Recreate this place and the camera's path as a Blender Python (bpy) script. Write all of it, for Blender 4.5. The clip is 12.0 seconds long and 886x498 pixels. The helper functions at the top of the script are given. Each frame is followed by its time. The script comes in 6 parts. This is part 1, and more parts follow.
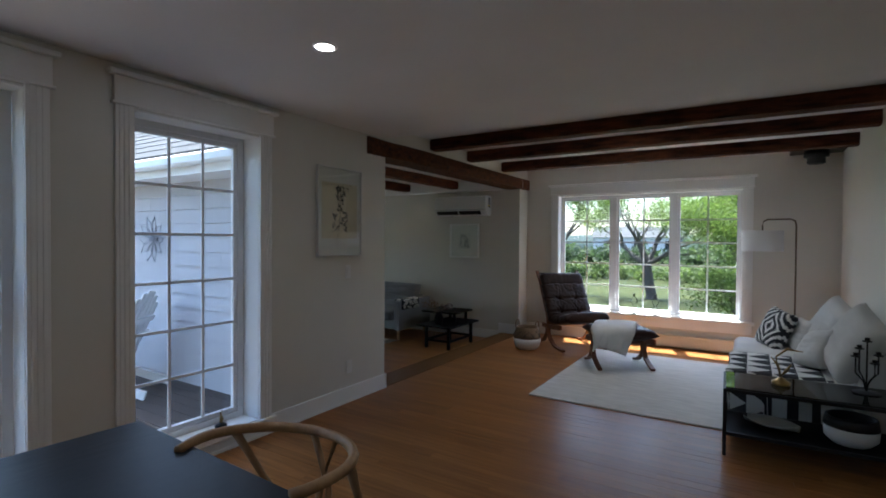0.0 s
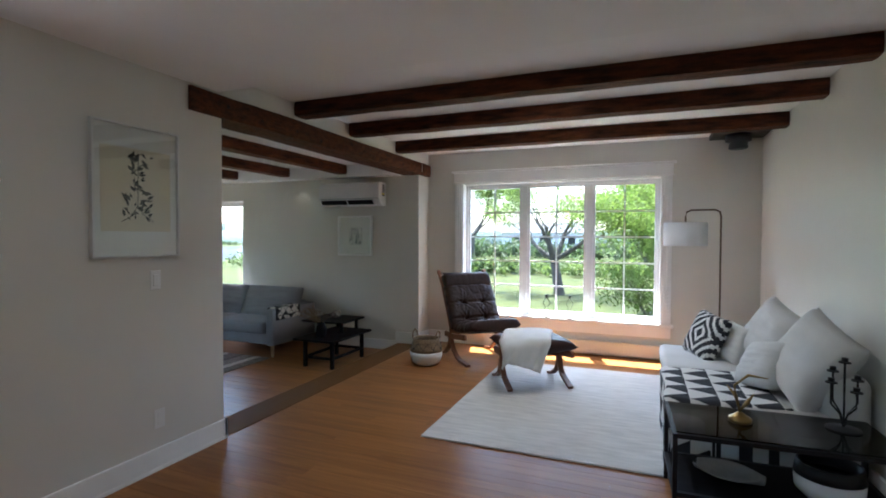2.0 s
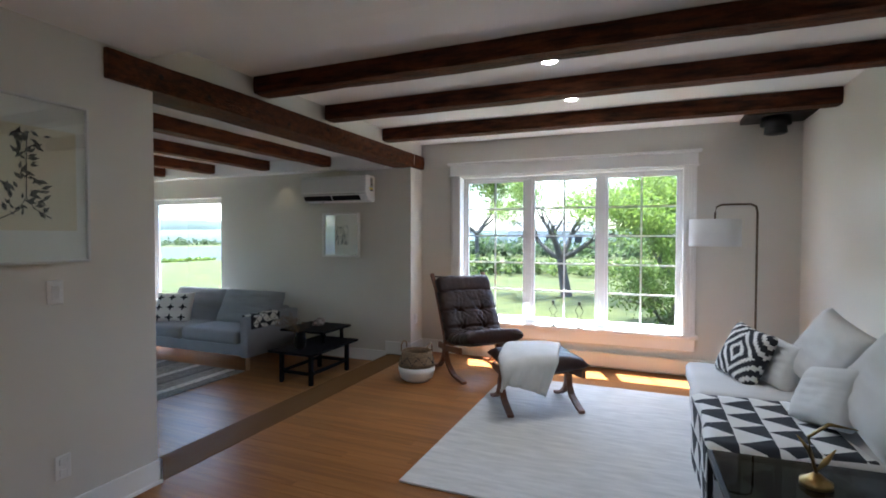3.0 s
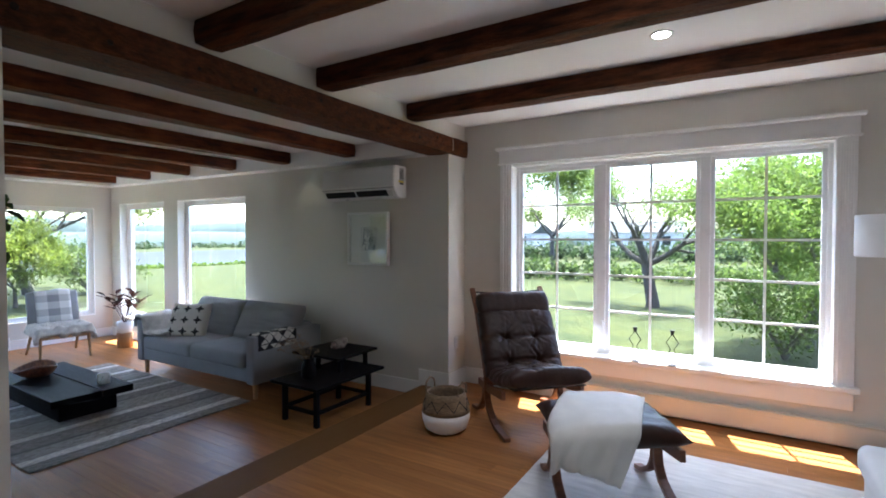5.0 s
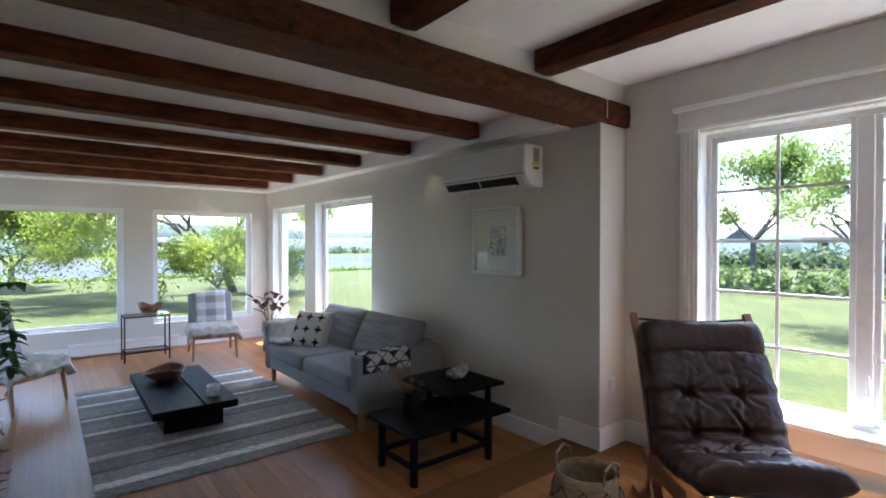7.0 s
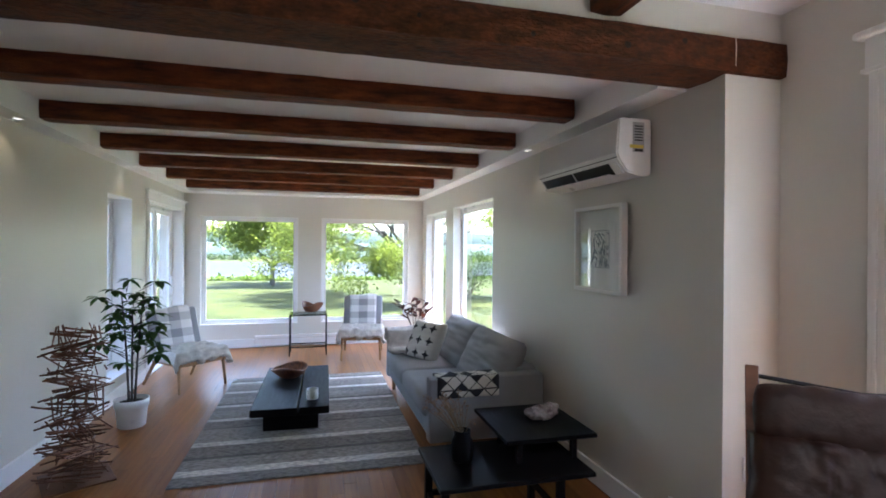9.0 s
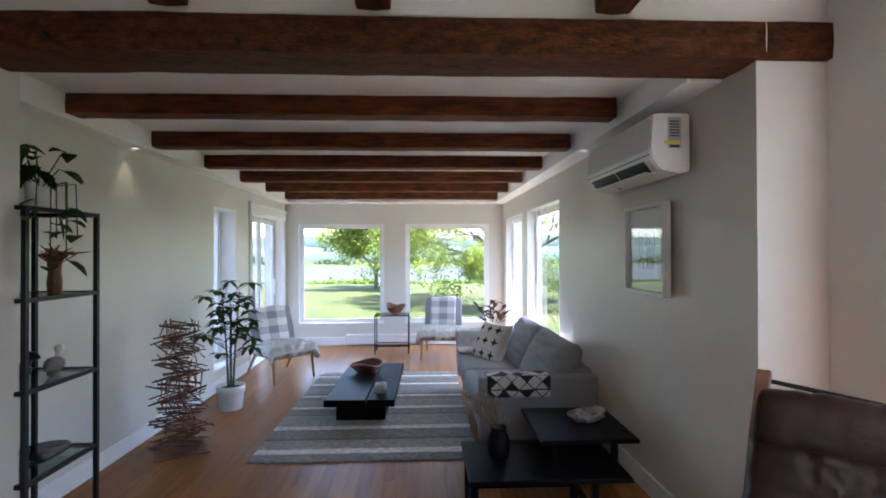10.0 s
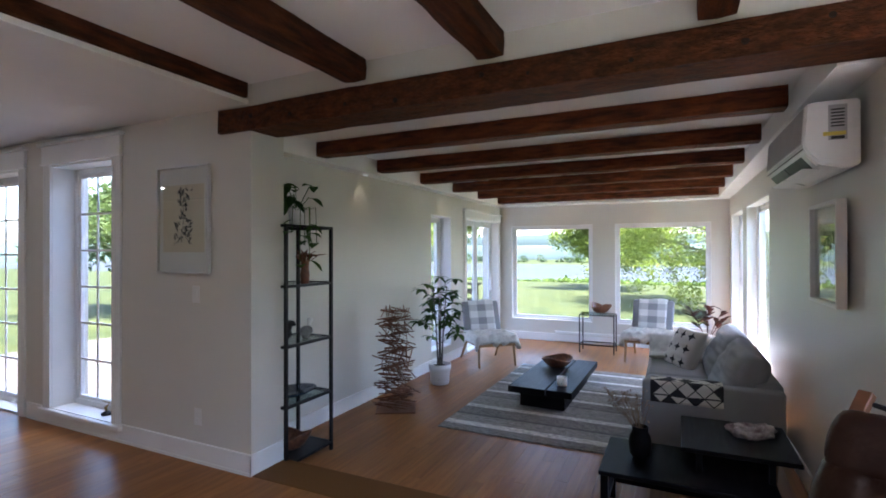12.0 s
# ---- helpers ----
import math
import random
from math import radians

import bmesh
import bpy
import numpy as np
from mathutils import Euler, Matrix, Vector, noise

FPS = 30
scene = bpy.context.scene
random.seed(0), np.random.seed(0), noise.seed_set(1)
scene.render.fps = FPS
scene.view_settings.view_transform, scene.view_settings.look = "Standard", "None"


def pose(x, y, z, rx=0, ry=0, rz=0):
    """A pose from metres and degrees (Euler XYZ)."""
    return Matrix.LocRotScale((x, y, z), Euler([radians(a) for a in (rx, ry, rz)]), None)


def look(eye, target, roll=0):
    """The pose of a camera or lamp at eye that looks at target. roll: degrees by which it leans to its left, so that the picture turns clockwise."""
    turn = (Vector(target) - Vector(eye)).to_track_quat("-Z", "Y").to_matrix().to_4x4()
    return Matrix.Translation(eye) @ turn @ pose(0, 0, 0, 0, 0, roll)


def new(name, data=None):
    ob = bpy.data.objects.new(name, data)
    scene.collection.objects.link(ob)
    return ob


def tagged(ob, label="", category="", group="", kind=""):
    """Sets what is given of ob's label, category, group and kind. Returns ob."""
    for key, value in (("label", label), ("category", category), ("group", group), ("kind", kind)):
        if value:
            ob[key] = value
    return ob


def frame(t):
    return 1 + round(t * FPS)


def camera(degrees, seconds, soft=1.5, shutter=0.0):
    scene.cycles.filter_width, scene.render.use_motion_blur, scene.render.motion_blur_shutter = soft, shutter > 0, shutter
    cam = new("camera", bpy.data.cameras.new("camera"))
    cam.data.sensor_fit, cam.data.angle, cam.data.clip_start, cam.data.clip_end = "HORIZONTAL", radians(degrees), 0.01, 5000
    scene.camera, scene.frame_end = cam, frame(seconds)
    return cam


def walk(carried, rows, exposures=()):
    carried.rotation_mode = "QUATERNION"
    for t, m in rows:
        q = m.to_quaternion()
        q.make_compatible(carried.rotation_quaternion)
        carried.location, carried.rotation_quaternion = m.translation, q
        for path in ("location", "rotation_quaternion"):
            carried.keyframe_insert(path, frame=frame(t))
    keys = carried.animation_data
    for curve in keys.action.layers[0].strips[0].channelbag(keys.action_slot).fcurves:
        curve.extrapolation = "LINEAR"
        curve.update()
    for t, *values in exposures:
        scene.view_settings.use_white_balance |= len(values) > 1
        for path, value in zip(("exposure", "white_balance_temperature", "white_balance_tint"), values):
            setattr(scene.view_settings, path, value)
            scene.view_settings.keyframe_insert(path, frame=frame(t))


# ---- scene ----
cam = camera(83.8, 12.0, soft=1.8)
PATH = [
    (0, (0.002, 1.118, 1.426), (-1.056, 2.815, 1.393), 0.4),
    (0.5, (-0.102, 1.366, 1.442), (-1.008, 3.149, 1.409), 0.5),
    (1, (-0.202, 1.639, 1.429), (-1.008, 3.469, 1.393), 0.4),
    (1.5, (-0.268, 1.935, 1.421), (-1.025, 3.786, 1.379), 0.3),
    (2, (-0.3, 2.256, 1.413), (-1.044, 4.112, 1.365), 0.2),
    (2.5, (-0.362, 2.573, 1.401), (-1.109, 4.427, 1.353), 0.2),
    (3, (-0.42, 2.913, 1.419), (-1.186, 4.759, 1.366), 0.1),
    (3.2, (-0.443, 3.06, 1.4), (-1.221, 4.902, 1.36), 0.0),
    (5, (-0.61, 4.142, 1.441), (-1.656, 5.846, 1.394), 0.0),
    (5.5, (-0.688, 4.421, 1.421), (-1.862, 6.04, 1.383), -0.1),
    (6, (-0.797, 4.69, 1.437), (-2.098, 6.209, 1.396), -0.1),
    (6.5, (-0.909, 4.941, 1.427), (-2.337, 6.341, 1.398), -0.1),
    (7, (-1.074, 5.208, 1.409), (-2.629, 6.467, 1.386), -0.0),
    (7.5, (-1.242, 5.486, 1.409), (-2.913, 6.586, 1.388), 0.1),
    (7.7, (-1.284, 5.595, 1.392), (-3.002, 6.619, 1.378), 0.2),
    (9.3, (-1.099, 6.451, 1.424), (-3.062, 6.832, 1.428), 0.1),
    (9.5, (-1.066, 6.503, 1.415), (-3.043, 6.808, 1.424), -0.2),
    (10, (-0.956, 6.715, 1.412), (-2.954, 6.795, 1.427), -0.2),
    (10.5, (-0.891, 6.92, 1.418), (-2.885, 6.766, 1.434), -0.2),
    (11, (-0.837, 7.111, 1.432), (-2.795, 6.707, 1.445), -0.1),
    (11.5, (-0.741, 7.269, 1.435), (-2.634, 6.626, 1.449), -0.0),
    (12, (-0.656, 7.36, 1.444), (-2.461, 6.499, 1.453), -0.1),
]
walk(cam, [(t, look(eye, target, roll)) for t, eye, target, roll in PATH], exposures=[(0.0, 2.7, 5750, 9), (0.2, 3.25, 5750, 9), (0.5, 3.43, 5750, 9), (1.5, 3.53, 5750, 9), (3.0, 3.57, 5750, 10), (5.0, 3.4, 5780, 13), (7.5, 3.46, 5830, 14), (9.5, 3.82, 5830, 16), (12.0, 3.6, 5780, 18)])

# ---- world, sun, exposure ----
SUN_DIR = Vector((-0.30, 0.92, 2.80)).normalized()
world = bpy.data.worlds.new("world")
scene.world = world
world.use_nodes = True
wn = world.node_tree.nodes
sky = wn.new("ShaderNodeTexSky")
sky.sky_type, sky.sun_disc = "NISHITA", False
sky.sun_elevation = math.asin(SUN_DIR.z)
sky.sun_rotation = math.atan2(SUN_DIR.x, SUN_DIR.y)
sky.dust_density = 2.5
sky.air_density = 1.0
world.node_tree.links.new(sky.outputs[0], wn["Background"].inputs[0])
wn["Background"].inputs[1].default_value = 0.15
sun = new("sun", bpy.data.lights.new("sun", "SUN"))
sun.data.energy, sun.data.angle, sun.data.color = 5.0, radians(0.55), (1.0, 0.95, 0.88)
sun.matrix_world = look(SUN_DIR * 40, (0, 0, 0))

# ---- materials ----
def mat(name, color, rough=0.6, metal=0.0, vary=0.12, scale=6.0, grain=60.0, bump=0.15, stretch=(1, 1, 1), color2=None, coat=0.0, spec=0.5, random=0.0, depth=0.004):
    """A surface with mottling at two scales, fine relief and uneven gloss; color2 gives a second tone."""
    m = bpy.data.materials.new(name)
    m.use_nodes = True
    n, l = m.node_tree.nodes, m.node_tree.links
    b = n["Principled BSDF"]
    tc = n.new("ShaderNodeTexCoord")
    mp = n.new("ShaderNodeMapping")
    mp.inputs["Scale"].default_value = stretch
    l.new(tc.outputs["Object"], mp.inputs[0])
    big = n.new("ShaderNodeTexNoise")
    big.inputs["Scale"].default_value, big.inputs["Detail"].default_value = scale, 6
    fine = n.new("ShaderNodeTexNoise")
    fine.inputs["Scale"].default_value, fine.inputs["Detail"].default_value = grain, 4
    l.new(mp.outputs[0], big.inputs[0]), l.new(mp.outputs[0], fine.inputs[0])
    ramp = n.new("ShaderNodeValToRGB")
    c2 = color2 or tuple(c * (1 - 2.2 * vary) for c in color)
    ramp.color_ramp.elements[0].position, ramp.color_ramp.elements[1].position = 0.32, 0.68
    ramp.color_ramp.elements[0].color, ramp.color_ramp.elements[1].color = (*c2, 1), (*color, 1)
    l.new(big.outputs[0], ramp.inputs[0])
    mix = n.new("ShaderNodeMix")
    mix.data_type, mix.blend_type = "RGBA", "MULTIPLY"
    mix.inputs[0].default_value = min(1.0, vary * 2.5)
    l.new(ramp.outputs[0], mix.inputs["A"]), l.new(fine.outputs[0], mix.inputs["B"])
    out = mix.outputs["Result"]
    if random:
        oi = n.new("ShaderNodeObjectInfo")
        hsv = n.new("ShaderNodeHueSaturation")
        mr = n.new("ShaderNodeMapRange")
        mr.inputs["To Min"].default_value, mr.inputs["To Max"].default_value = 1 - random, 1 + random
        l.new(oi.outputs["Random"], mr.inputs[0]), l.new(mr.outputs[0], hsv.inputs["Value"])
        l.new(out, hsv.inputs["Color"])
        out = hsv.outputs[0]
        add = n.new("ShaderNodeVectorMath")
        add.operation = "ADD"
        cx = n.new("ShaderNodeCombineXYZ")
        mu = n.new("ShaderNodeMath")
        mu.operation = "MULTIPLY"
        mu.inputs[1].default_value = 37.0
        l.new(oi.outputs["Random"], mu.inputs[0])
        l.new(mu.outputs[0], cx.inputs[0]), l.new(mu.outputs[0], cx.inputs[1])
        l.new(tc.outputs["Object"], add.inputs[0]), l.new(cx.outputs[0], add.inputs[1])
        l.new(add.outputs[0], mp.inputs[0])
    l.new(out, b.inputs["Base Color"])
    rr = n.new("ShaderNodeMapRange")
    rr.inputs["To Min"].default_value, rr.inputs["To Max"].default_value = max(0.02, rough - 0.1), min(1, rough + 0.1)
    l.new(big.outputs[0], rr.inputs[0]), l.new(rr.outputs[0], b.inputs["Roughness"])
    b.inputs["Metallic"].default_value = metal
    b.inputs["Coat Weight"].default_value = coat
    b.inputs["Specular IOR Level"].default_value = spec
    if bump:
        bp = n.new("ShaderNodeBump")
        bp.inputs["Strength"].default_value, bp.inputs["Distance"].default_value = bump, depth
        l.new(fine.outputs[0], bp.inputs["Height"]), l.new(bp.outputs[0], b.inputs["Normal"])
    return m


def glass_mat(name, tint=(0.96, 0.98, 0.97), gloss=1.0):
    m = bpy.data.materials.new(name)
    m.use_nodes = True
    n, l = m.node_tree.nodes, m.node_tree.links
    n.remove(n["Principled BSDF"])
    t = n.new("ShaderNodeBsdfTransparent")
    t.inputs[0].default_value = (*tint, 1)
    g = n.new("ShaderNodeBsdfGlossy")
    g.inputs["Roughness"].default_value = 0.01
    lw = n.new("ShaderNodeLayerWeight")
    lw.inputs[0].default_value = 0.5
    pw = n.new("ShaderNodeMath")
    pw.operation = "POWER"
    pw.inputs[1].default_value = 5.0
    fr = n.new("ShaderNodeMapRange")
    fr.inputs["To Min"].default_value, fr.inputs["To Max"].default_value = 0.03 * gloss, 0.75
    l.new(lw.outputs["Facing"], pw.inputs[0]), l.new(pw.outputs[0], fr.inputs[0])
    mx = n.new("ShaderNodeMixShader")
    l.new(fr.outputs[0], mx.inputs[0]), l.new(t.outputs[0], mx.inputs[1]), l.new(g.outputs[0], mx.inputs[2])
    l.new(mx.outputs[0], n["Material Output"].inputs[0])
    return m


def glow_mat(name, color, strength):
    m = bpy.data.materials.new(name)
    m.use_nodes = True
    b = m.node_tree.nodes["Principled BSDF"]
    b.inputs["Base Color"].default_value = (0.8, 0.8, 0.8, 1)
    b.inputs["Emission Color"].default_value = (*color, 1)
    b.inputs["Emission Strength"].default_value = strength
    return m


def leaf_mat(name, color, color2):
    m = bpy.data.materials.new(name)
    m.use_nodes = True
    n, l = m.node_tree.nodes, m.node_tree.links
    b = n["Principled BSDF"]
    g = n.new("ShaderNodeNewGeometry")
    r = n.new("ShaderNodeValToRGB")
    r.color_ramp.elements[0].color, r.color_ramp.elements[1].color = (*color, 1), (*color2, 1)
    l.new(g.outputs["Random Per Island"], r.inputs[0]), l.new(r.outputs[0], b.inputs["Base Color"])
    b.inputs["Roughness"].default_value = 0.65
    b.inputs["Specular IOR Level"].default_value = 0.2
    tr = n.new("ShaderNodeBsdfTranslucent")
    l.new(r.outputs[0], tr.inputs[0])
    mx = n.new("ShaderNodeMixShader")
    mx.inputs[0].default_value = 0.5
    l.new(b.outputs[0], mx.inputs[1]), l.new(tr.outputs[0], mx.inputs[2])
    l.new(mx.outputs[0], n["Material Output"].inputs[0])
    return m


M = dict(
    wall=mat("wall_paint", (0.69, 0.67, 0.615), 0.36, vary=0.02, scale=1.5, grain=220, bump=0.06),
    ceil=mat("ceiling_paint", (0.86, 0.855, 0.85), 0.85, vary=0.02, scale=2, grain=200, bump=0.06),
    trim=mat("white_trim", (0.87, 0.87, 0.86), 0.4, vary=0.02, scale=3, grain=90, bump=0.03),
    vinyl=mat("white_vinyl", (0.84, 0.85, 0.86), 0.3, vary=0.02, bump=0.0),
    beam_c=mat("weathered_beam", (0.205, 0.066, 0.025), 0.7, spec=0.2, vary=0.34, scale=13, grain=38, bump=1.0, stretch=(2.4, 1, 2.4), color2=(0.075, 0.024, 0.010), depth=0.014),
    beam=mat("old_beam", (0.21, 0.062, 0.022), 0.65, spec=0.2, vary=0.3, scale=5, grain=42, bump=1.0, stretch=(1, 6, 6), color2=(0.036, 0.011, 0.005), depth=0.012),
    beam_y=mat("old_beam_along", (0.32, 0.082, 0.025), 0.62, spec=0.2, vary=0.3, scale=5, grain=42, bump=1.0, stretch=(6, 1, 6), color2=(0.07, 0.018, 0.007), depth=0.012),
    floor=mat("oak_floor", (0.41, 0.176, 0.056), 0.32, spec=0.11, vary=0.14, scale=2.2, grain=24, bump=0.08, stretch=(1, 14, 14), color2=(0.28, 0.115, 0.033), random=0.14, depth=0.002),
    tread=mat("dark_oak_tread", (0.17, 0.080, 0.027), 0.6, spec=0.05, vary=0.15, scale=3, grain=30, bump=0.15, stretch=(14, 1, 14), color2=(0.17, 0.08, 0.027)),
    sub=mat("floor_joint", (0.06, 0.03, 0.015), 0.8),
    black=mat("black_metal", (0.016, 0.016, 0.018), 0.45, spec=0.25, vary=0.1, bump=0.05),
    blackwood=mat("black_wood", (0.007, 0.0065, 0.008), 0.5, spec=0.08, vary=0.15, stretch=(1, 8, 8), bump=0.2),
    darktable=mat("dark_table_top", (0.022, 0.023, 0.028), 0.4, spec=0.25, vary=0.12, stretch=(8, 1, 8), bump=0.1),
    grey=mat("grey_fabric", (0.30, 0.305, 0.325), 0.95, vary=0.05, scale=5, grain=420, bump=0.5, depth=0.003),
    white_fab=mat("white_linen", (0.66, 0.65, 0.63), 0.95, vary=0.05, scale=4, grain=350, bump=0.4),
    leather=mat("brown_leather", (0.046, 0.018, 0.011), 0.42, vary=0.2, scale=7, grain=30, bump=0.4, color2=(0.022, 0.008, 0.005), spec=0.25, depth=0.008),
    teak=mat("teak", (0.23, 0.085, 0.035), 0.45, vary=0.15, scale=4, grain=40, stretch=(1, 8, 8), bump=0.1),
    oak=mat("light_oak", (0.48, 0.28, 0.13), 0.5, vary=0.12, scale=4, grain=40, stretch=(8, 8, 1), bump=0.1),
    chrome=mat("brushed_steel", (0.55, 0.52, 0.47), 0.3, metal=1.0, vary=0.05, bump=0.02),
    brass=mat("brass", (0.40, 0.28, 0.11), 0.35, metal=1.0, vary=0.1, bump=0.02),
    shade=mat("white_lampshade", (0.78, 0.78, 0.8), 0.9, vary=0.02, grain=300, bump=0.2),
    wool=mat("cream_wool", (0.84, 0.80, 0.73), 1.0, vary=0.12, scale=18, grain=120, bump=1.0, depth=0.02),
    throw=mat("white_throw", (0.74, 0.73, 0.70), 1.0, vary=0.05, scale=8, grain=260, bump=0.7, depth=0.006),
    wicker=mat("seagrass", (0.42, 0.29, 0.17), 0.85, vary=0.25, scale=30, grain=140, bump=0.8, stretch=(1, 1, 4)),
    white_cer=mat("white_ceramic", (0.8, 0.8, 0.79), 0.3, vary=0.03, bump=0.02),
    copper=mat("copper_twig", (0.30, 0.13, 0.07), 0.5, metal=0.4, vary=0.2, grain=60, bump=0.3),
    bark=mat("bark", (0.16, 0.14, 0.125), 0.95, vary=0.3, scale=8, grain=40, bump=1.0, stretch=(4, 4, 1), depth=0.03),
    # darker second tone mottles the lawn and paints in dappled tree shade
    grass=mat("grass", (0.054, 0.062, 0.018), 0.95, vary=0.24, scale=1.5, grain=11, bump=0.8, color2=(0.026, 0.037, 0.010), depth=0.06, spec=0.1),
    # no gloss on the river: its pale blue colour stands in for reflected sky
    water=mat("river_water", (0.050, 0.058, 0.072), 0.9, vary=0.1, spec=0.0, scale=0.08, grain=1.5, bump=0.2, stretch=(1, 0.3, 1), depth=0.05),
    # distant woods, with the haze put into the colour as a bluish tint
    hill=mat("hazed_far_woods", (0.05, 0.075, 0.07), 1.0, vary=0.2, scale=0.02, grain=0.3, bump=0.0, color2=(0.05, 0.08, 0.075)),
    siding=mat("pale_siding", (0.52, 0.51, 0.53), 0.7, vary=0.05, scale=3, grain=60, stretch=(1, 1, 12), bump=0.2),
    shingle=mat("grey_shingles", (0.075, 0.08, 0.088), 0.95, vary=0.25, scale=6, grain=50, bump=0.6),
    deck=mat("weathered_deck", (0.11, 0.088, 0.076), 0.85, vary=0.2, scale=3, grain=30, stretch=(1, 10, 10), bump=0.4, random=0.12),
    glass=glass_mat("window_glass"),
    pglass=glass_mat("picture_glass", gloss=3.0),
    tglass=glass_mat("table_glass", (0.62, 0.68, 0.66)),
    glow=glow_mat("downlight_glow", (1.0, 0.97, 0.92), 12.0),
    glow_s=glow_mat("spot_glow", (1.0, 0.93, 0.80), 0.1),
    leaf=leaf_mat("leaf_green", (0.034, 0.060, 0.014), (0.088, 0.12, 0.032)),
    leaf_b=leaf_mat("leaf_bright", (0.085, 0.125, 0.012), (0.17, 0.205, 0.034)),
    leaf_m=leaf_mat("leaf_middle", (0.050, 0.095, 0.014), (0.13, 0.18, 0.036)),
    sglass=glass_mat("smoked_glass", (0.30, 0.32, 0.32)),
    leaf_d=leaf_mat("leaf_dark", (0.02, 0.035, 0.014), (0.045, 0.07, 0.028)),
    leaf_r=leaf_mat("leaf_red", (0.016, 0.012, 0.009), (0.09, 0.028, 0.02)),
    houseleaf=leaf_mat("house_leaf", (0.024, 0.065, 0.018), (0.08, 0.15, 0.04)),
    soil=mat("soil", (0.04, 0.03, 0.02), 1.0, bump=0.8),
    plastic=mat("white_plastic", (0.78, 0.78, 0.77), 0.3, vary=0.02, bump=0.0),
    paper=mat("cream_paper", (0.78, 0.70, 0.55), 0.8, vary=0.03, bump=0.05),
    mount=mat("white_mount", (0.86, 0.85, 0.83), 0.8, vary=0.02, bump=0.03),
    silver=mat("silver_frame", (0.72, 0.72, 0.72), 0.45, metal=0.2, vary=0.04, bump=0.02),
    bronze=mat("dark_bronze", (0.16, 0.12, 0.085), 0.4, metal=0.8, vary=0.08, bump=0.02),
    blueprint=mat("blue_grey_ink", (0.12, 0.17, 0.20), 0.8, vary=0.1, bump=0.0),
    gloss=mat("glossy_white_plastic", (0.74, 0.74, 0.74), 0.14, vary=0.01, bump=0.0),
    label_grey=mat("grey_label", (0.42, 0.42, 0.42), 0.6, vary=0.03, bump=0.0),
    ink=mat("ink", (0.05, 0.05, 0.05), 0.8, vary=0.1, bump=0.0),
)

# ---- mesh helpers ----
def link_mesh(name, bm, material, smooth=False):
    me = bpy.data.meshes.new(name)
    bm.normal_update()
    bm.to_mesh(me)
    bm.free()
    for mm in (material if isinstance(material, (list, tuple)) else [material]):
        me.materials.append(mm)
    if smooth:
        for p in me.polygons:
            p.use_smooth = True
    return new(name, me)


def part(name, bm, material, parent, label="", smooth=False):
    ob = link_mesh(name, bm, material, smooth)
    ob.parent = parent
    if label:
        ob["label"] = label
    return ob


def thing(name, at, label, category, rz=0.0, group="", kind=""):
    e = new(name)
    e.matrix_basis = pose(*at, 0, 0, rz)
    e.empty_display_size = 0.1
    return tagged(e, label, category, group, kind)


def fixed(name, bm, material, label, category, kind="structure", smooth=False):
    return tagged(link_mesh(name, bm, material, smooth), label, category, "", kind)


def add_box(bm, x0, x1, y0, y1, z0, z1, bevel=0.0, m=None, seg=1):
    r = bmesh.ops.create_cube(bm, size=1.0)
    vs = r["verts"]
    for v in vs:
        v.co = Vector((x0 + (v.co.x + 0.5) * (x1 - x0), y0 + (v.co.y + 0.5) * (y1 - y0), z0 + (v.co.z + 0.5) * (z1 - z0)))
    if m is not None:
        bmesh.ops.transform(bm, matrix=m, verts=vs)
    if bevel:
        es = list({e for v in vs for e in v.link_edges})
        bmesh.ops.bevel(bm, geom=es, offset=bevel, segments=seg, affect="EDGES", profile=0.5)
    return bm


def box(x0, x1, y0, y1, z0, z1, bevel=0.0, m=None, seg=1):
    return add_box(bmesh.new(), x0, x1, y0, y1, z0, z1, bevel, m, seg)


def add_tube(bm, pts, r, sides=8, cap=True):
    """A tube along points; r is one radius or one for each point."""
    pts = [Vector(p) for p in pts]
    rs = r if isinstance(r, (list, tuple)) else [r] * len(pts)
    rings = []
    up = Vector((0, 0, 1))
    for i, p in enumerate(pts):
        d = (pts[min(i + 1, len(pts) - 1)] - pts[max(i - 1, 0)]).normalized()
        ref = up if abs(d.dot(up)) < 0.95 else Vector((1, 0, 0))
        a = d.cross(ref).normalized()
        b = d.cross(a)
        rings.append([bm.verts.new(p + (a * math.cos(2 * math.pi * k / sides) + b * math.sin(2 * math.pi * k / sides)) * rs[i]) for k in range(sides)])
    for i in range(len(rings) - 1):
        for k in range(sides):
            bm.faces.new((rings[i][k], rings[i][(k + 1) % sides], rings[i + 1][(k + 1) % sides], rings[i + 1][k]))
    if cap:
        bm.faces.new(rings[0][::-1]), bm.faces.new(rings[-1])
    return bm


def tube(pts, r, sides=8):
    return add_tube(bmesh.new(), pts, r, sides)


def add_lathe(bm, prof, sides=24, at=(0, 0, 0), wob=0.0):
    """Turns a profile of (radius, height) pairs round the z axis."""
    rings = []
    for r, z in prof:
        rings.append([bm.verts.new((at[0] + r * (1 + wob * math.sin(3 * a + 5 * z)) * math.cos(a), at[1] + r * (1 + wob * math.sin(3 * a + 5 * z)) * math.sin(a), at[2] + z)) for a in (2 * math.pi * k / sides for k in range(sides))])
    for i in range(len(rings) - 1):
        for k in range(sides):
            bm.faces.new((rings[i][k], rings[i][(k + 1) % sides], rings[i + 1][(k + 1) % sides], rings[i + 1][k]))
    bm.faces.new(rings[0][::-1])
    if prof[-1][0] > 1e-4:
        bm.faces.new(rings[-1])
    return bm


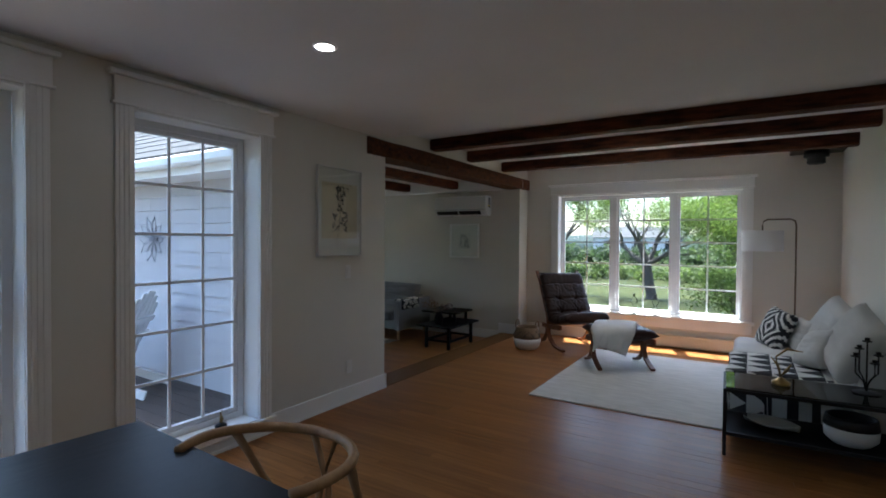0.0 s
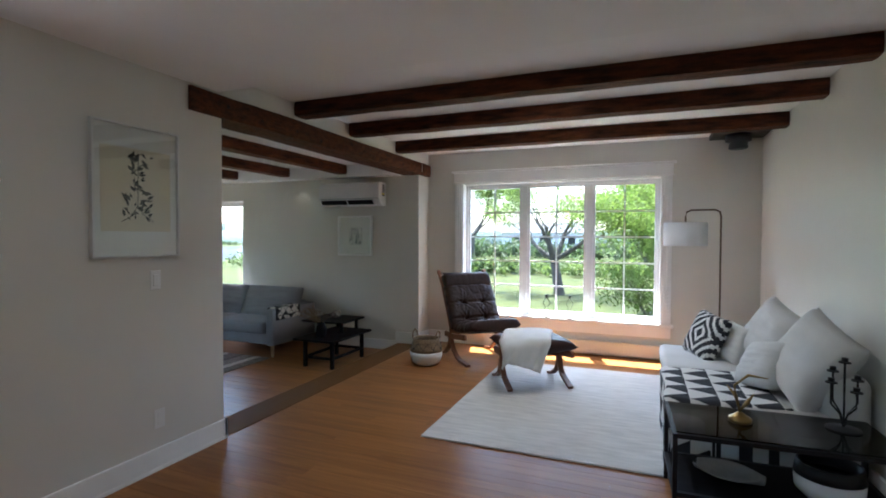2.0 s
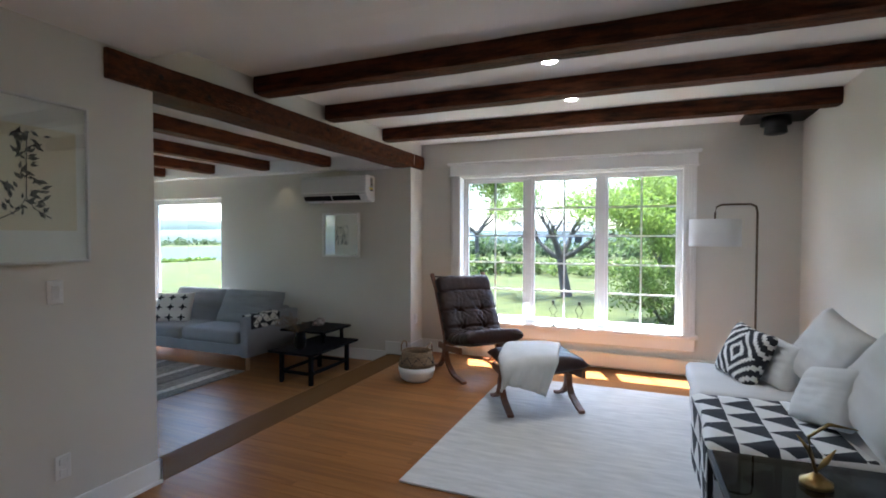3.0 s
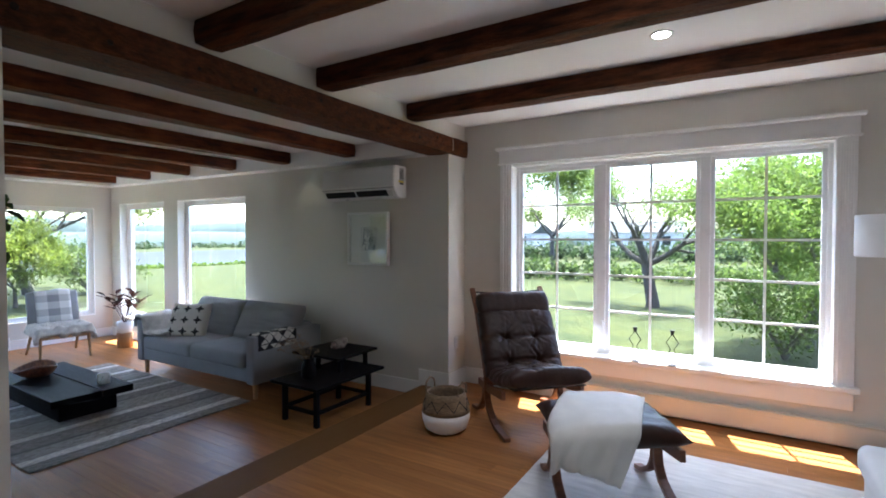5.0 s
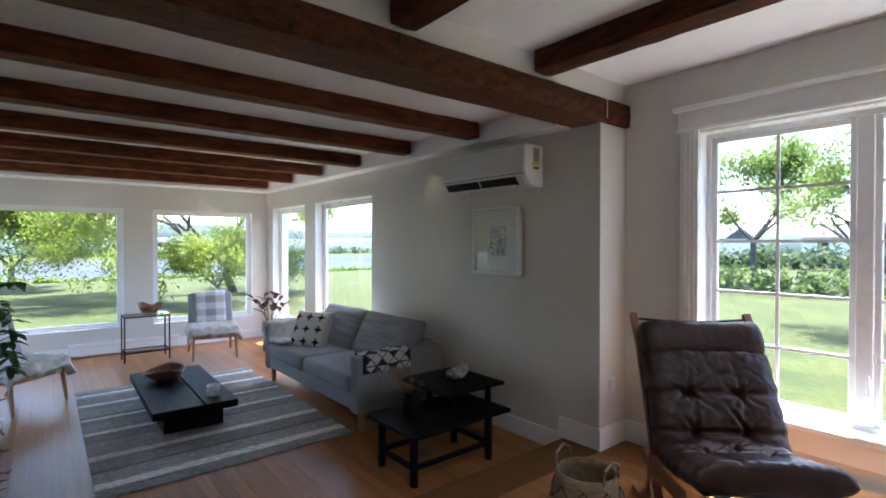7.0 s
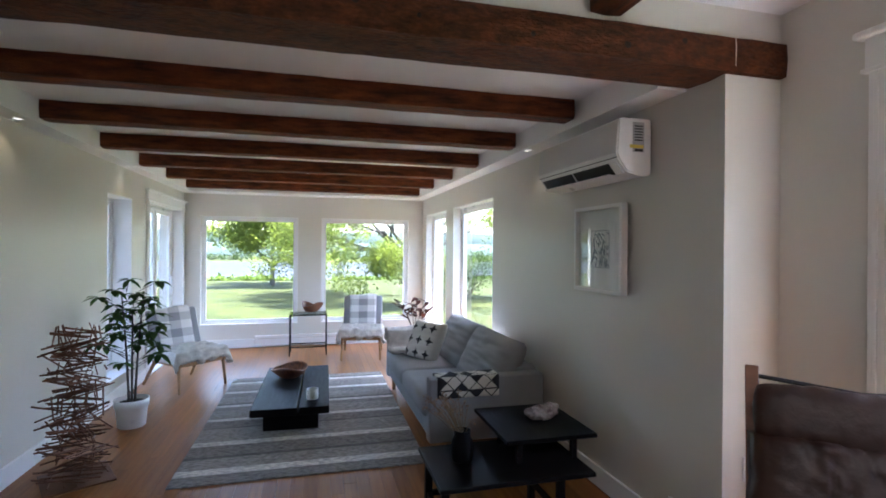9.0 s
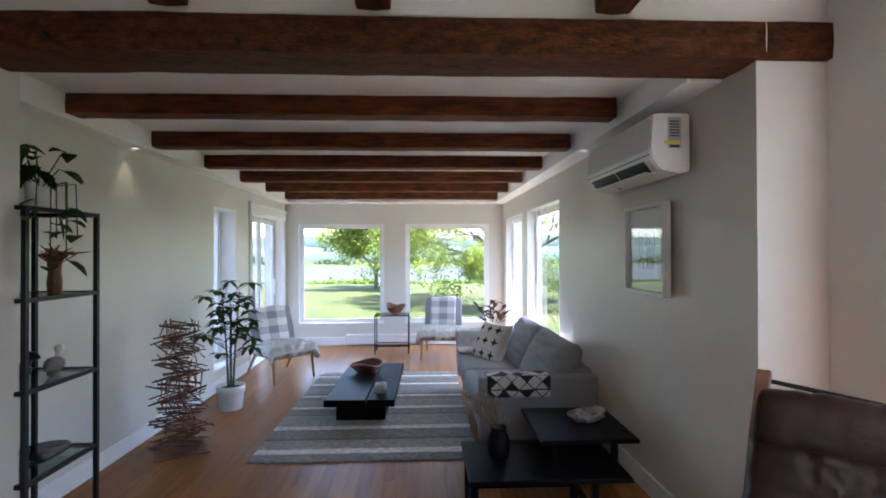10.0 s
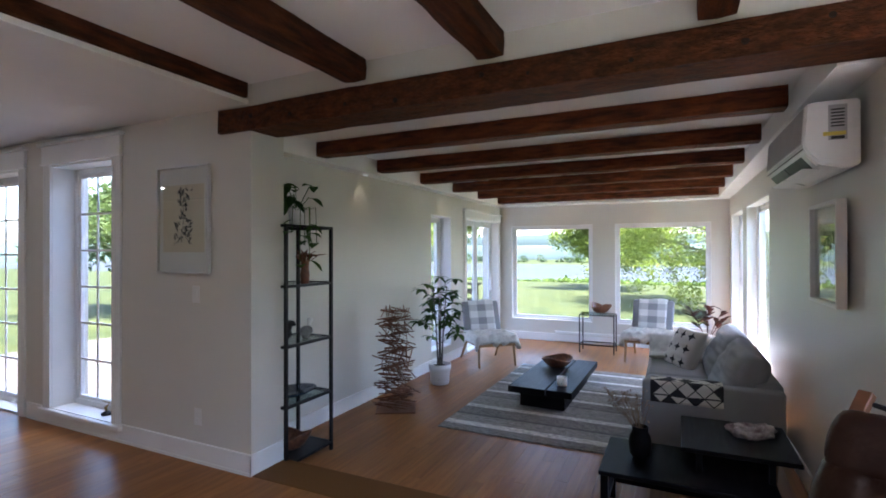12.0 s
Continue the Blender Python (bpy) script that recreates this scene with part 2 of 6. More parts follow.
def lathe(prof, sides=24, at=(0, 0, 0), wob=0.0):
    return add_lathe(bmesh.new(), prof, sides, at, wob)


def cushion(w, d, h, n=10, puff=1.0, wrinkle=0.006, seed=0, m=None, tuft=(), waist=0.05):
    """A soft pad of w x d with the thickness h in its middle and thin corners."""
    bm = bmesh.new()
    grid = {}
    for side in (1, -1):
        for i in range(n + 1):
            for j in range(n + 1):
                u, v = 2 * i / n - 1, 2 * j / n - 1
                e = (1 - u ** 4) * (1 - v ** 4)
                edge = i in (0, n) or j in (0, n)
                if edge and side == -1:
                    grid[side, i, j] = grid[1, i, j]
                    continue
                z = side * h / 2 * e ** (0.45 / puff)
                p = Vector((u * w / 2 * (1 - waist * (1 - v * v) * abs(u) ** 3), v * d / 2 * (1 - waist * (1 - u * u) * abs(v) ** 3), z))
                p.z += side * wrinkle * e * noise.noise(Vector((u * 3 + seed * 7.3, v * 3, side * 4.0 + seed)))
                p.z += side * 2.0 * wrinkle * e * noise.noise(Vector((u * 1.3 + seed * 3.1, v * 6, side * 2.0)))
                if side == 1:
                    for tu, tv in tuft:
                        p.z -= 0.55 * h * math.exp(-((u - tu) ** 2 + (v - tv) ** 2) / 0.012) * 0.6
                        p.z -= 0.02 * h * math.exp(-((v - tv) ** 2) / 0.004) * (1 + noise.noise(Vector((u * 4, tv * 9, seed))))
                        p.z -= 0.11 * h * math.exp(-abs(abs(u - tu) - 0.6 * abs(v - tv)) / 0.03) * math.exp(-((u - tu) ** 2 + (v - tv) ** 2) / 0.15)
                grid[side, i, j] = bm.verts.new(p)
    for side in (1, -1):
        for i in range(n):
            for j in range(n):
                q = [grid[side, i, j], grid[side, i + 1, j], grid[side, i + 1, j + 1], grid[side, i, j + 1]]
                q = q if side == 1 else q[::-1]
                if len(set(q)) == 4:
                    try:
                        bm.faces.new(q)
                    except ValueError:
                        pass
    if m is not None:
        bmesh.ops.transform(bm, matrix=m, verts=bm.verts)
    return bm


def drape(fn, nu, nv, thick=0.006):
    """A cloth sheet from fn(u, v), u and v from 0 to 1, with thickness."""
    bm = bmesh.new()
    g = [[bm.verts.new(fn(i / nu, j / nv)) for j in range(nv + 1)] for i in range(nu + 1)]
    for i in range(nu):
        for j in range(nv):
            bm.faces.new((g[i][j], g[i + 1][j], g[i + 1][j + 1], g[i][j + 1]))
    bm.normal_update()
    low = [[bm.verts.new(g[i][j].co - g[i][j].normal * thick) for j in range(nv + 1)] for i in range(nu + 1)]
    for i in range(nu):
        for j in range(nv):
            bm.faces.new((low[i][j], low[i][j + 1], low[i + 1][j + 1], low[i + 1][j]))
    for i in range(nu):
        bm.faces.new((g[i][0], low[i][0], low[i + 1][0], g[i + 1][0])), bm.faces.new((g[i][nv], g[i + 1][nv], low[i + 1][nv], low[i][nv]))
    for j in range(nv):
        bm.faces.new((g[0][j], g[0][j + 1], low[0][j + 1], low[0][j])), bm.faces.new((g[nu][j], low[nu][j], low[nu][j + 1], g[nu][j + 1]))
    return bm


def wall_mesh(length, z0, z1, thick, holes, m):
    """A wall along local x from 0 to length, thickness to local +y, with holes (u0, u1, z0, z1) through it."""
    us = sorted({0, length, *[h[0] for h in holes], *[h[1] for h in holes]})
    zs = sorted({z0, z1, *[h[2] for h in holes], *[h[3] for h in holes]})
    bm = bmesh.new()
    cells = []
    for a, b in zip(us, us[1:]):
        for c, d in zip(zs, zs[1:]):
            if any(h[0] <= a and b <= h[1] and h[2] <= c and d <= h[3] for h in holes):
                continue
            cells.append((a, b, c, d))
    solid = set(cells)
    vert = {}

    def V(u, y, z):
        k = (round(u, 4), round(y, 4), round(z, 4))
        if k not in vert:
            vert[k] = bm.verts.new((u, y, z))
        return vert[k]

    def near(a, b, c, d):
        return (a, b, c, d) in solid

    for i, (a, b) in enumerate(zip(us, us[1:])):
        for j, (c, d) in enumerate(zip(zs, zs[1:])):
            if not near(a, b, c, d):
                continue
            bm.faces.new((V(a, 0, c), V(b, 0, c), V(b, 0, d), V(a, 0, d)))
            bm.faces.new((V(a, thick, c), V(a, thick, d), V(b, thick, d), V(b, thick, c)))
            if i == 0 or not near(us[i - 1], a, c, d):
                bm.faces.new((V(a, 0, c), V(a, 0, d), V(a, thick, d), V(a, thick, c)))
            if i == len(us) - 2 or not near(b, us[i + 2], c, d):
                bm.faces.new((V(b, 0, c), V(b, thick, c), V(b, thick, d), V(b, 0, d)))
            if j == 0 or not near(a, b, zs[j - 1], c):
                bm.faces.new((V(a, 0, c), V(a, thick, c), V(b, thick, c), V(b, 0, c)))
            if j == len(zs) - 2 or not near(a, b, d, zs[j + 2]):
                bm.faces.new((V(a, 0, d), V(b, 0, d), V(b, thick, d), V(a, thick, d)))
    bmesh.ops.recalc_face_normals(bm, faces=bm.faces)
    bmesh.ops.transform(bm, matrix=m, verts=bm.verts)
    return bm

# ---- the large structure ----
XW, YN, XE, YS = -3.0, 8.45, 0.9, -2.0
XB, YL, F2 = -9.15, 4.45, -0.10
NORTH2 = pose(XB, 8.05, 0, 0, 0, 0.8)
m_west, m_north, m_east, m_south = pose(XW, YS, 0, 0, 0, 90), pose(XW, YN, 0), pose(XE, 8.7, 0, 0, 0, -90), pose(1.15, YS, 0, 0, 0, 180)
m_back, m_left = pose(XB, 4.15, 0, 0, 0, 90), pose(-3.27, YL, 0, 0, 0, 180)
fixed("wall_west", wall_mesh(6.87, -0.4, 2.6, 0.29, [(4.57, 5.44, 0.115, 2.17), (2.15, 4.09, 0.0, 2.17)], m_west), M["wall"], "warm white painted plaster wall with a tall window", "wall")
fixed("wall_bulkhead", box(XW - 0.27, XW, 4.875, 8.1356, 2.385, 2.6), M["wall"], "white painted bulkhead above the timber beam", "wall")
fixed("wall_north", wall_mesh(3.9, -0.4, 2.6, 0.25, [(0.50, 2.92, 0.41, 2.12)], m_north), M["wall"], "warm white painted wall round the triple window", "wall")
fixed("wall_east", wall_mesh(10.95, -0.4, 2.6, 0.25, [], m_east), M["wall"], "plain warm white painted wall", "wall")
fixed("wall_south", wall_mesh(4.4, -0.4, 2.6, 0.25, [], m_south), M["wall"], "plain warm white painted wall", "wall")
fixed("wall_extension_north", wall_mesh(4.0, -0.4, 2.6, 0.19, [(1.78, 3.24, 0.2, 1.96), (0.25, 1.46, 0.2, 1.96)], NORTH2), M["wall"], "pale grey-green white painted wall with two corner windows", "wall")
fixed("wall_nib", wall_mesh(2.15, -0.4, 2.6, 0.41, [], NORTH2 @ Matrix.Translation((4.0, 0, 0))), M["wall"], "pale grey-green white painted wall behind the sofa", "wall")
fixed("wall_extension_west", wall_mesh(4.25, -0.4, 2.6, 0.28, [(0.52, 1.92, 0.25, 1.89), (2.27, 3.66, 0.25, 1.89)], m_back), M["wall"], "white painted wall with two picture windows", "wall")
fixed("wall_extension_south", wall_mesh(6.15, -0.4, 2.4, 0.28, [(3.12, 3.76, 0.12, 1.93), (4.28, 5.75, F2, 1.95)], m_left), M["wall"], "white painted wall with a window and a patio door", "wall")

fixed("ceiling_dining", box(XW, XE, YS, 4.845, 2.40, 2.43), M["ceil"], "smooth white painted ceiling", "ceiling")
fixed("ceiling_living", box(XW, XE, 4.5, YN, 2.53, 2.62), M["ceil"], "white painted ceiling between dark beams", "ceiling")
fixed("ceiling_extension", box(XB, XW - 0.27, YL, 8.14, 2.37, 2.6), M["ceil"], "white painted ceiling between dark beams", "ceiling")
bm = box(XB, XW - 0.29, YL, 4.60, 2.219, 2.37)
add_box(bm, XB, -8.80, 4.60, 7.89, 2.219, 2.37)
fixed("soffit_south", bm, M["ceil"], "white painted soffit with small downlights", "soffit")
bm = box(0, 5.91, -0.17, 0, 2.219, 2.37)
bmesh.ops.transform(bm, matrix=NORTH2, verts=bm.verts)
fixed("soffit_north", bm, M["ceil"], "white painted soffit with small downlights", "soffit")

# subfloors under the boards
fixed("floor", box(XW - 0.25, XE, YS, YN, -0.3, -0.013), M["sub"], "honey oak strip floor of the living room", "floor")
fixed("floor_extension", box(XB, XW - 0.27, YL, 8.14, -0.4, F2 - 0.013), M["sub"], "honey oak strip floor one step down", "floor")
step = thing("floor_step", (-3.135, 6.5, 0), "dark oak tread along the step between the rooms", "step", kind="structure")
part("tread", box(-0.16, 0.143, -1.63, 1.63, -0.025, 0.003, 0.008, seg=2), M["tread"], step)
part("riser", box(-0.125, -0.105, -1.63, 1.63, F2, -0.025), M["tread"], step)

# roofs that close the house
fixed("roof_main", box(-3.4, 1.3, -2.4, 8.71, 2.62, 2.8), M["shingle"], "grey shingled roof", "roof")
# unseen slab, added only to block sun from the tall window's sill
fixed("roof_eave", box(-3.85, -3.41, -2.4, 3.9, 2.64, 2.78), M["shingle"], "unseen added slab that keeps the sun off the tall window sill", "roof")
roof2 = thing("roof_extension", (-6.2, 6.2, 2.2), "low grey shingle roof with a white gutter", "roof", kind="structure")
bm = bmesh.new()
for prof in (((-2.42, -0.02), (0.0, 1.54), (0.0, 1.57), (-2.42, 0.01)), ((0.0, 1.54), (2.4, 0.42), (2.4, 0.45), (0.0, 1.57))):
    ends = [[bm.verts.new((x, y, z)) for y, z in prof] for x in (-3.25, 2.9)]
    bm.faces.new(ends[0]), bm.faces.new(ends[1][::-1])
    for k in range(4):
        bm.faces.new((ends[0][k], ends[1][k], ends[1][(k + 1) % 4], ends[0][(k + 1) % 4]))
bmesh.ops.recalc_face_normals(bm, faces=bm.faces)
part("roof_body", bm, M["shingle"], roof2)
for k in range(12):
    y0 = -2.45 + k * 0.17
    part("shingle_course", box(-3.27, 2.9, 0, 0.23, 0.0, 0.016, m=Matrix.Translation((0, y0, 0.028 + 0.645 * (y0 + 2.45))) @ Matrix.Rotation(math.atan(0.60), 4, "X")), M["shingle"], roof2)
part("gable", wall_mesh(4.0, 0.2, 0.45, 0.05, [], Matrix.Translation((-3.2, -2.0, 0)) @ Matrix.Rotation(radians(90), 4, "Z")), M["siding"], roof2)
part("gutter", box(-3.27, 2.9, -2.54, -2.43, -0.10, 0.0, 0.02), M["trim"], roof2, "white metal gutter")
part("fascia", box(-3.27, 2.9, -2.425, -2.05, -0.17, -0.04), M["trim"], roof2, "white fascia board")

# pale painted shingles on the outside of the extension, in courses
clad = thing("siding", (-6.2, 4.165, 0), "pale painted wooden shingles on the outside wall", "siding", kind="structure")
SHINGLES = [box(0, w, -0.022, 0.0, 0, 0.165, m=Matrix.Rotation(radians(-6), 4, "X")) for w in (0.115, 0.145, 0.175, 0.205)]
SHINGLE_MESH = []
for k, bm in enumerate(SHINGLES):
    me = bpy.data.meshes.new("wall_shingle")
    bm.to_mesh(me)
    bm.free()
    me.materials.append(M["siding"])
    SHINGLE_MESH.append(me)
rnd = random.Random(51)
rest = bmesh.new()
for k in range(16):
    z = -0.36 + 0.15 * k
    for a, b in ((-3.05, -2.86), (-1.30, -0.86), (-0.16, 2.88)):
        if z > 1.86:
            a, b = (-3.05, 2.88) if a == -0.16 else (0, 0)
        x = a
        while x < b - 0.03:
            j = rnd.randrange(4)
            w = min((0.115, 0.145, 0.175, 0.205)[j], b - x)
            dz = rnd.uniform(-0.0012, 0.0012)
            if x > 0.75 and w > 0.11 and b - x > 0.21:
                ob = new("wall_shingle", SHINGLE_MESH[j])
                ob.matrix_basis = Matrix.Translation((x, -0.002, z + dz))
                ob.parent = clad
            else:
                add_box(rest, x, x + w, -0.022, 0.0, 0, 0.165, m=Matrix.Translation((0, -0.002, z + dz)) @ Matrix.Rotation(radians(-6), 4, "X"))
            x += w + 0.0012
ob = part("wall_shingles_rest", rest, M["siding"], clad)
ob["kind"] = "stuff"

# baseboards and trim
def board(name, bm, label="white painted baseboard", category="baseboard"):
    return fixed(name, bm, M["trim"], label, category)


bm = bmesh.new()
for y0, y1 in ((2.22, 4.885), (YS, 0.03)):
    add_box(bm, XW, XW + 0.016, y0, y1, 0, 0.135), add_box(bm, XW, XW + 0.022, y0, y1, 0.0, 0.02)
add_box(bm, XW - 0.29, XW + 0.016, 4.87, 4.886, 0.0, 0.135)
board("baseboard_west", bm)
bm = box(XW, XW + 0.016, 8.115, YN, 0, 0.15)
add_box(bm, XW, -2.0, YN - 0.016, YN, 0, 0.15)
board("baseboard_nib", bm)
bm = box(5.82, 6.16, -0.016, 0, 0, 0.15)
add_box(bm, 0, 5.82, -0.016, 0, F2, F2 + 0.13)
bmesh.ops.transform(bm, matrix=NORTH2, verts=bm.verts)
board("baseboard_extension_north", bm)
bm = box(-7.45, XW - 0.29, YL, YL + 0.016, F2, F2 + 0.13)
add_box(bm, XW - 0.306, XW - 0.29, YL, 4.87, F2, F2 + 0.13)
add_box(bm, XB, XB + 0.016, YL, 8.05, F2, F2 + 0.13)
board("baseboard_extension_south", bm)
board("baseboard_east", box(XE - 0.016, XE, YS, YN, 0, 0.15))

# windows: local x along the wall, y outwards, z up
def window_unit(name, m, u0, u1, z0, z1, sections, cols, rows, depth, label, casing=0.0, cap=0.0, sill=0.0, fr=0.045, mull=0.07):
    """A window with jamb liner, frame, sashes, muntins and panes in the hole u0..u1, z0..z1."""
    w = thing(name, (0, 0, 0), label, "window", kind="structure")
    w.matrix_basis = m
    t = M["vinyl"]
    bm = bmesh.new()
    add_box(bm, u0, u0 + 0.012, 0, depth, z0, z1), add_box(bm, u1 - 0.012, u1, 0, depth, z0, z1), add_box(bm, u0 + 0.012, u1 - 0.012, 0, depth, z1 - 0.012, z1), add_box(bm, u0 + 0.012, u1 - 0.012, 0, depth, z0, z0 + 0.012)
    part("jamb", bm, M["trim"], w)
    a, b, c, d = u0 + 0.012, u1 - 0.012, z0 + 0.012, z1 - 0.012
    bm = bmesh.new()
    y0, y1 = depth, depth + 0.06
    add_box(bm, a, a + fr, y0, y1, c, d, 0.004), add_box(bm, b - fr, b, y0, y1, c, d, 0.004)
    add_box(bm, a + fr, b - fr, y0, y1, d - fr, d, 0.004), add_box(bm, a + fr, b - fr, y0, y1, c, c + fr, 0.004)
    part("window_frame", bm, t, w)
    a, b, c, d = a + fr, b - fr, c + fr, d - fr
    wide = (b - a - mull * (sections - 1)) / sections
    for k in range(sections):
        s0 = a + k * (wide + mull)
        s1 = s0 + wide
        if k:
            part("mullion", box(s0 - mull, s0, y0 - 0.004, y1, c, d, 0.004), t, w)
        sa = 0.03
        bm = bmesh.new()
        add_box(bm, s0, s0 + sa, y0 + 0.012, y1 - 0.012, c, d, 0.003), add_box(bm, s1 - sa, s1, y0 + 0.012, y1 - 0.012, c, d, 0.003)
        add_box(bm, s0 + sa, s1 - sa, y0 + 0.012, y1 - 0.012, d - sa, d, 0.003), add_box(bm, s0 + sa, s1 - sa, y0 + 0.012, y1 - 0.012, c, c + sa, 0.003)
        sash = part("sash", bm, t, w)
        g0, g1, h0, h1 = s0 + sa, s1 - sa, c + sa, d - sa
        p = part("pane", box(g0, g1, y0 + 0.028, y0 + 0.032, h0, h1), M["glass"], sash)
        p.visible_shadow = False
        for q in range(1, cols):
            x = g0 + (g1 - g0) * q / cols
            part("muntin", box(x - 0.009, x + 0.009, y0 + 0.016, y0 + 0.026, h0, h1), t, sash)
        for q in range(1, rows):
            z = h0 + (h1 - h0) * q / rows
            part("muntin", box(g0, g1, y0 + 0.0135, y0 + 0.0265, z - 0.009, z + 0.009), t, sash)
    if casing:
        k = casing
        for name2, x0, x1 in (("casing", u0 - k + 0.01, u0 + 0.01), ("casing", u1 - 0.01, u1 + k - 0.01)):
            bm = box(x0, x1, -0.02, 0, sill and z0 - 0.02 or F2, z1 + 0.01, 0.002)
            for f in (0.25, 0.5, 0.75):
                xx = x0 + (x1 - x0) * f
                add_box(bm, xx - 0.008, xx + 0.008, -0.025, -0.018, sill and z0 - 0.02 or F2, z1 + 0.01, 0.002)
            part(name2, bm, M["trim"], w)
        bm = box(u0 - k, u1 + k, -0.028, 0, z1 + 0.012, z1 + 0.012 + cap, 0.003)
        add_box(bm, u0 - k - 0.012, u1 + k + 0.012, -0.036, 0, z1 + 0.003, z1 + 0.018, 0.003)
        add_box(bm, u0 - k - 0.03, u1 + k + 0.03, -0.055, 0, z1 + 0.012 + cap, z1 + 0.04 + cap, 0.006)
        part("head_casing", bm, M["trim"], w)
    if sill:
        part("window_sill", box(u0 - casing - 0.02, u1 + casing + 0.02, -0.05, depth - 0.001, z0 - 0.028, z0 - 0.002 + 0.016, 0.006), M["trim"], w)
        if sill > 0.05:
            part("apron", box(u0 - casing + 0.01, u1 + casing - 0.01, -0.018, 0, z0 - 0.03 - sill, z0 - 0.03, 0.003), M["trim"], w)
    return w


w1 = window_unit("window_1", m_north, 0.50, 2.92, 0.41, 2.12, 3, 2, 5, 0.10, "white triple window with slim grilles and a deep sill", 0.115, 0.125, 0.12, fr=0.03, mull=0.075)
for x in (1.33, 2.10):
    latch = part("latch", box(x - 0.010, x + 0.010, 0.080, 0.094, 0.62, 0.70, 0.004), M["vinyl"], w1)
    part("latch_lever", box(x - 0.006, x + 0.006, 0.062, 0.080, 0.655, 0.72, 0.003), M["vinyl"], latch)
window_unit("window_2", m_west, 4.57, 5.44, 0.115, 2.17, 1, 3, 6, 0.17, "tall white window with grilles, nearly to the floor", 0.10, 0.15, 0.03)
window_unit("window_3", m_back, 0.52, 1.92, 0.25, 1.89, 1, 1, 1, 0.045, "large white picture window over the lawn", 0, 0, 0, fr=0.03)
window_unit("window_4", m_back, 2.27, 3.66, 0.25, 1.89, 1, 1, 1, 0.045, "large white picture window over the lawn", 0, 0, 0, fr=0.03)
window_unit("window_5", NORTH2, 1.78, 3.24, 0.2, 1.96, 1, 1, 1, 0.10, "white fixed window behind the sofa", 0, 0, 0, fr=0.04)
window_unit("window_6", NORTH2, 0.25, 1.46, 0.2, 1.96, 1, 1, 1, 0.10, "white fixed window in the corner", 0, 0, 0, fr=0.04)
window_unit("window_7", m_left, 3.12, 3.76, 0.12, 1.93, 1, 1, 1, 0.17, "narrow white window beside the plant", 0, 0, 0, fr=0.04)
d1 = window_unit("door_1", m_west, 2.15, 4.09, 0.004, 2.17, 2, 3, 6, 0.14, "white sliding patio door with grilles", 0.10, 0.15, 0.0, fr=0.05)
part("door_handle", box(3.98, 4.005, 0.10, 0.135, 0.95, 1.22, 0.006), M["vinyl"], d1, "white pull handle")
d2 = window_unit("door_2", m_left, 4.28, 5.75, F2 + 0.004, 1.95, 2, 1, 1, 0.12, "white sliding patio door to the garden", 0.09, 0.10, 0.0, fr=0.05)
part("door_handle", box(5.63, 5.655, 0.08, 0.115, 0.75, 1.0, 0.006), M["vinyl"], d2, "white pull handle")

# timber beams, rough-hewn
def beam(name, x0, x1, y0, y1, z0, z1, material, label, seed):
    bm = bmesh.new()
    along_x = (x1 - x0) > (y1 - y0)
    n = 40
    rings = []
    for i in range(n + 1):
        f = i / n
        ring = []
        for a, c in ((0, 0), (0.5, 0), (1, 0), (1, 0.5), (1, 1), (0.5, 1), (0, 1), (0, 0.5)):
            q = Vector((f * 9, a * 2 + seed * 3.7, c * 2))
            w = 0.006 * noise.noise(q) + 0.004 * noise.noise(q * 3.3)
            w2 = 0.006 * noise.noise(q + Vector((31, 7, 3))) + 0.003 * noise.noise(q * 4.1)
            cut = 0.006 if (a in (0, 1) and c in (0, 1)) else 0
            sa, sc = (1 if a == 0 else -1 if a == 1 else 0) * cut, (1 if c == 0 else -1 if c == 1 else 0) * cut
            if along_x:
                ring.append(bm.verts.new((x0 + f * (x1 - x0), y0 + a * (y1 - y0) + w + sa, z0 + c * (z1 - z0) + w2 + sc)))
            else:
                ring.append(bm.verts.new((x0 + a * (x1 - x0) + w + sa, y0 + f * (y1 - y0), z0 + c * (z1 - z0) + w2 + sc)))
        rings.append(ring)
    for i in range(n):
        for k in range(8):
            bm.faces.new((rings[i][k], rings[i][(k + 1) % 8], rings[i + 1][(k + 1) % 8], rings[i + 1][k]))
    bm.faces.new(rings[0]), bm.faces.new(rings[-1][::-1])
    bmesh.ops.recalc_face_normals(bm, faces=bm.faces)
    return fixed(name, bm, material, label, "beam")


carry = beam("beam_carrying", XW - 0.235, XW + 0.035, 4.60, YN, 2.222, 2.385, M["beam_c"], "rough-hewn dark brown timber beam over the opening", 1)
for k, (y, w, z) in enumerate(((4.735, 0.13, 2.432), (5.615, 0.16, 2.408), (6.44, 0.15, 2.404), (7.43, 0.155, 2.402))):
    beam("beam_living", XW + 0.02, XE, y, y + w, z, 2.54, M["beam"], "dark brown rough timber ceiling beam", 2 + k)
for k in range(6):
    x = -3.955 - 0.928 * k
    beam("beam_extension", x - 0.15, x, 4.59, 7.915 - 0.008 * k, 2.245, 2.375, M["beam_y"], "dark brown timber ceiling beam", 9 + k)
part("pale_crack", tube([(XW + 0.038, 8.155, 2.25), (XW + 0.040, 8.154, 2.30), (XW + 0.040, 8.155, 2.335), (XW + 0.037, 8.154, 2.378)], [0.0012, 0.002, 0.002, 0.0012], 5), M["mount"], carry, "pale vertical crack")
rnd = random.Random(61)
knot = mat("dark_knot", (0.035, 0.014, 0.008), 0.85, vary=0.3, scale=40, grain=160, bump=0.8)
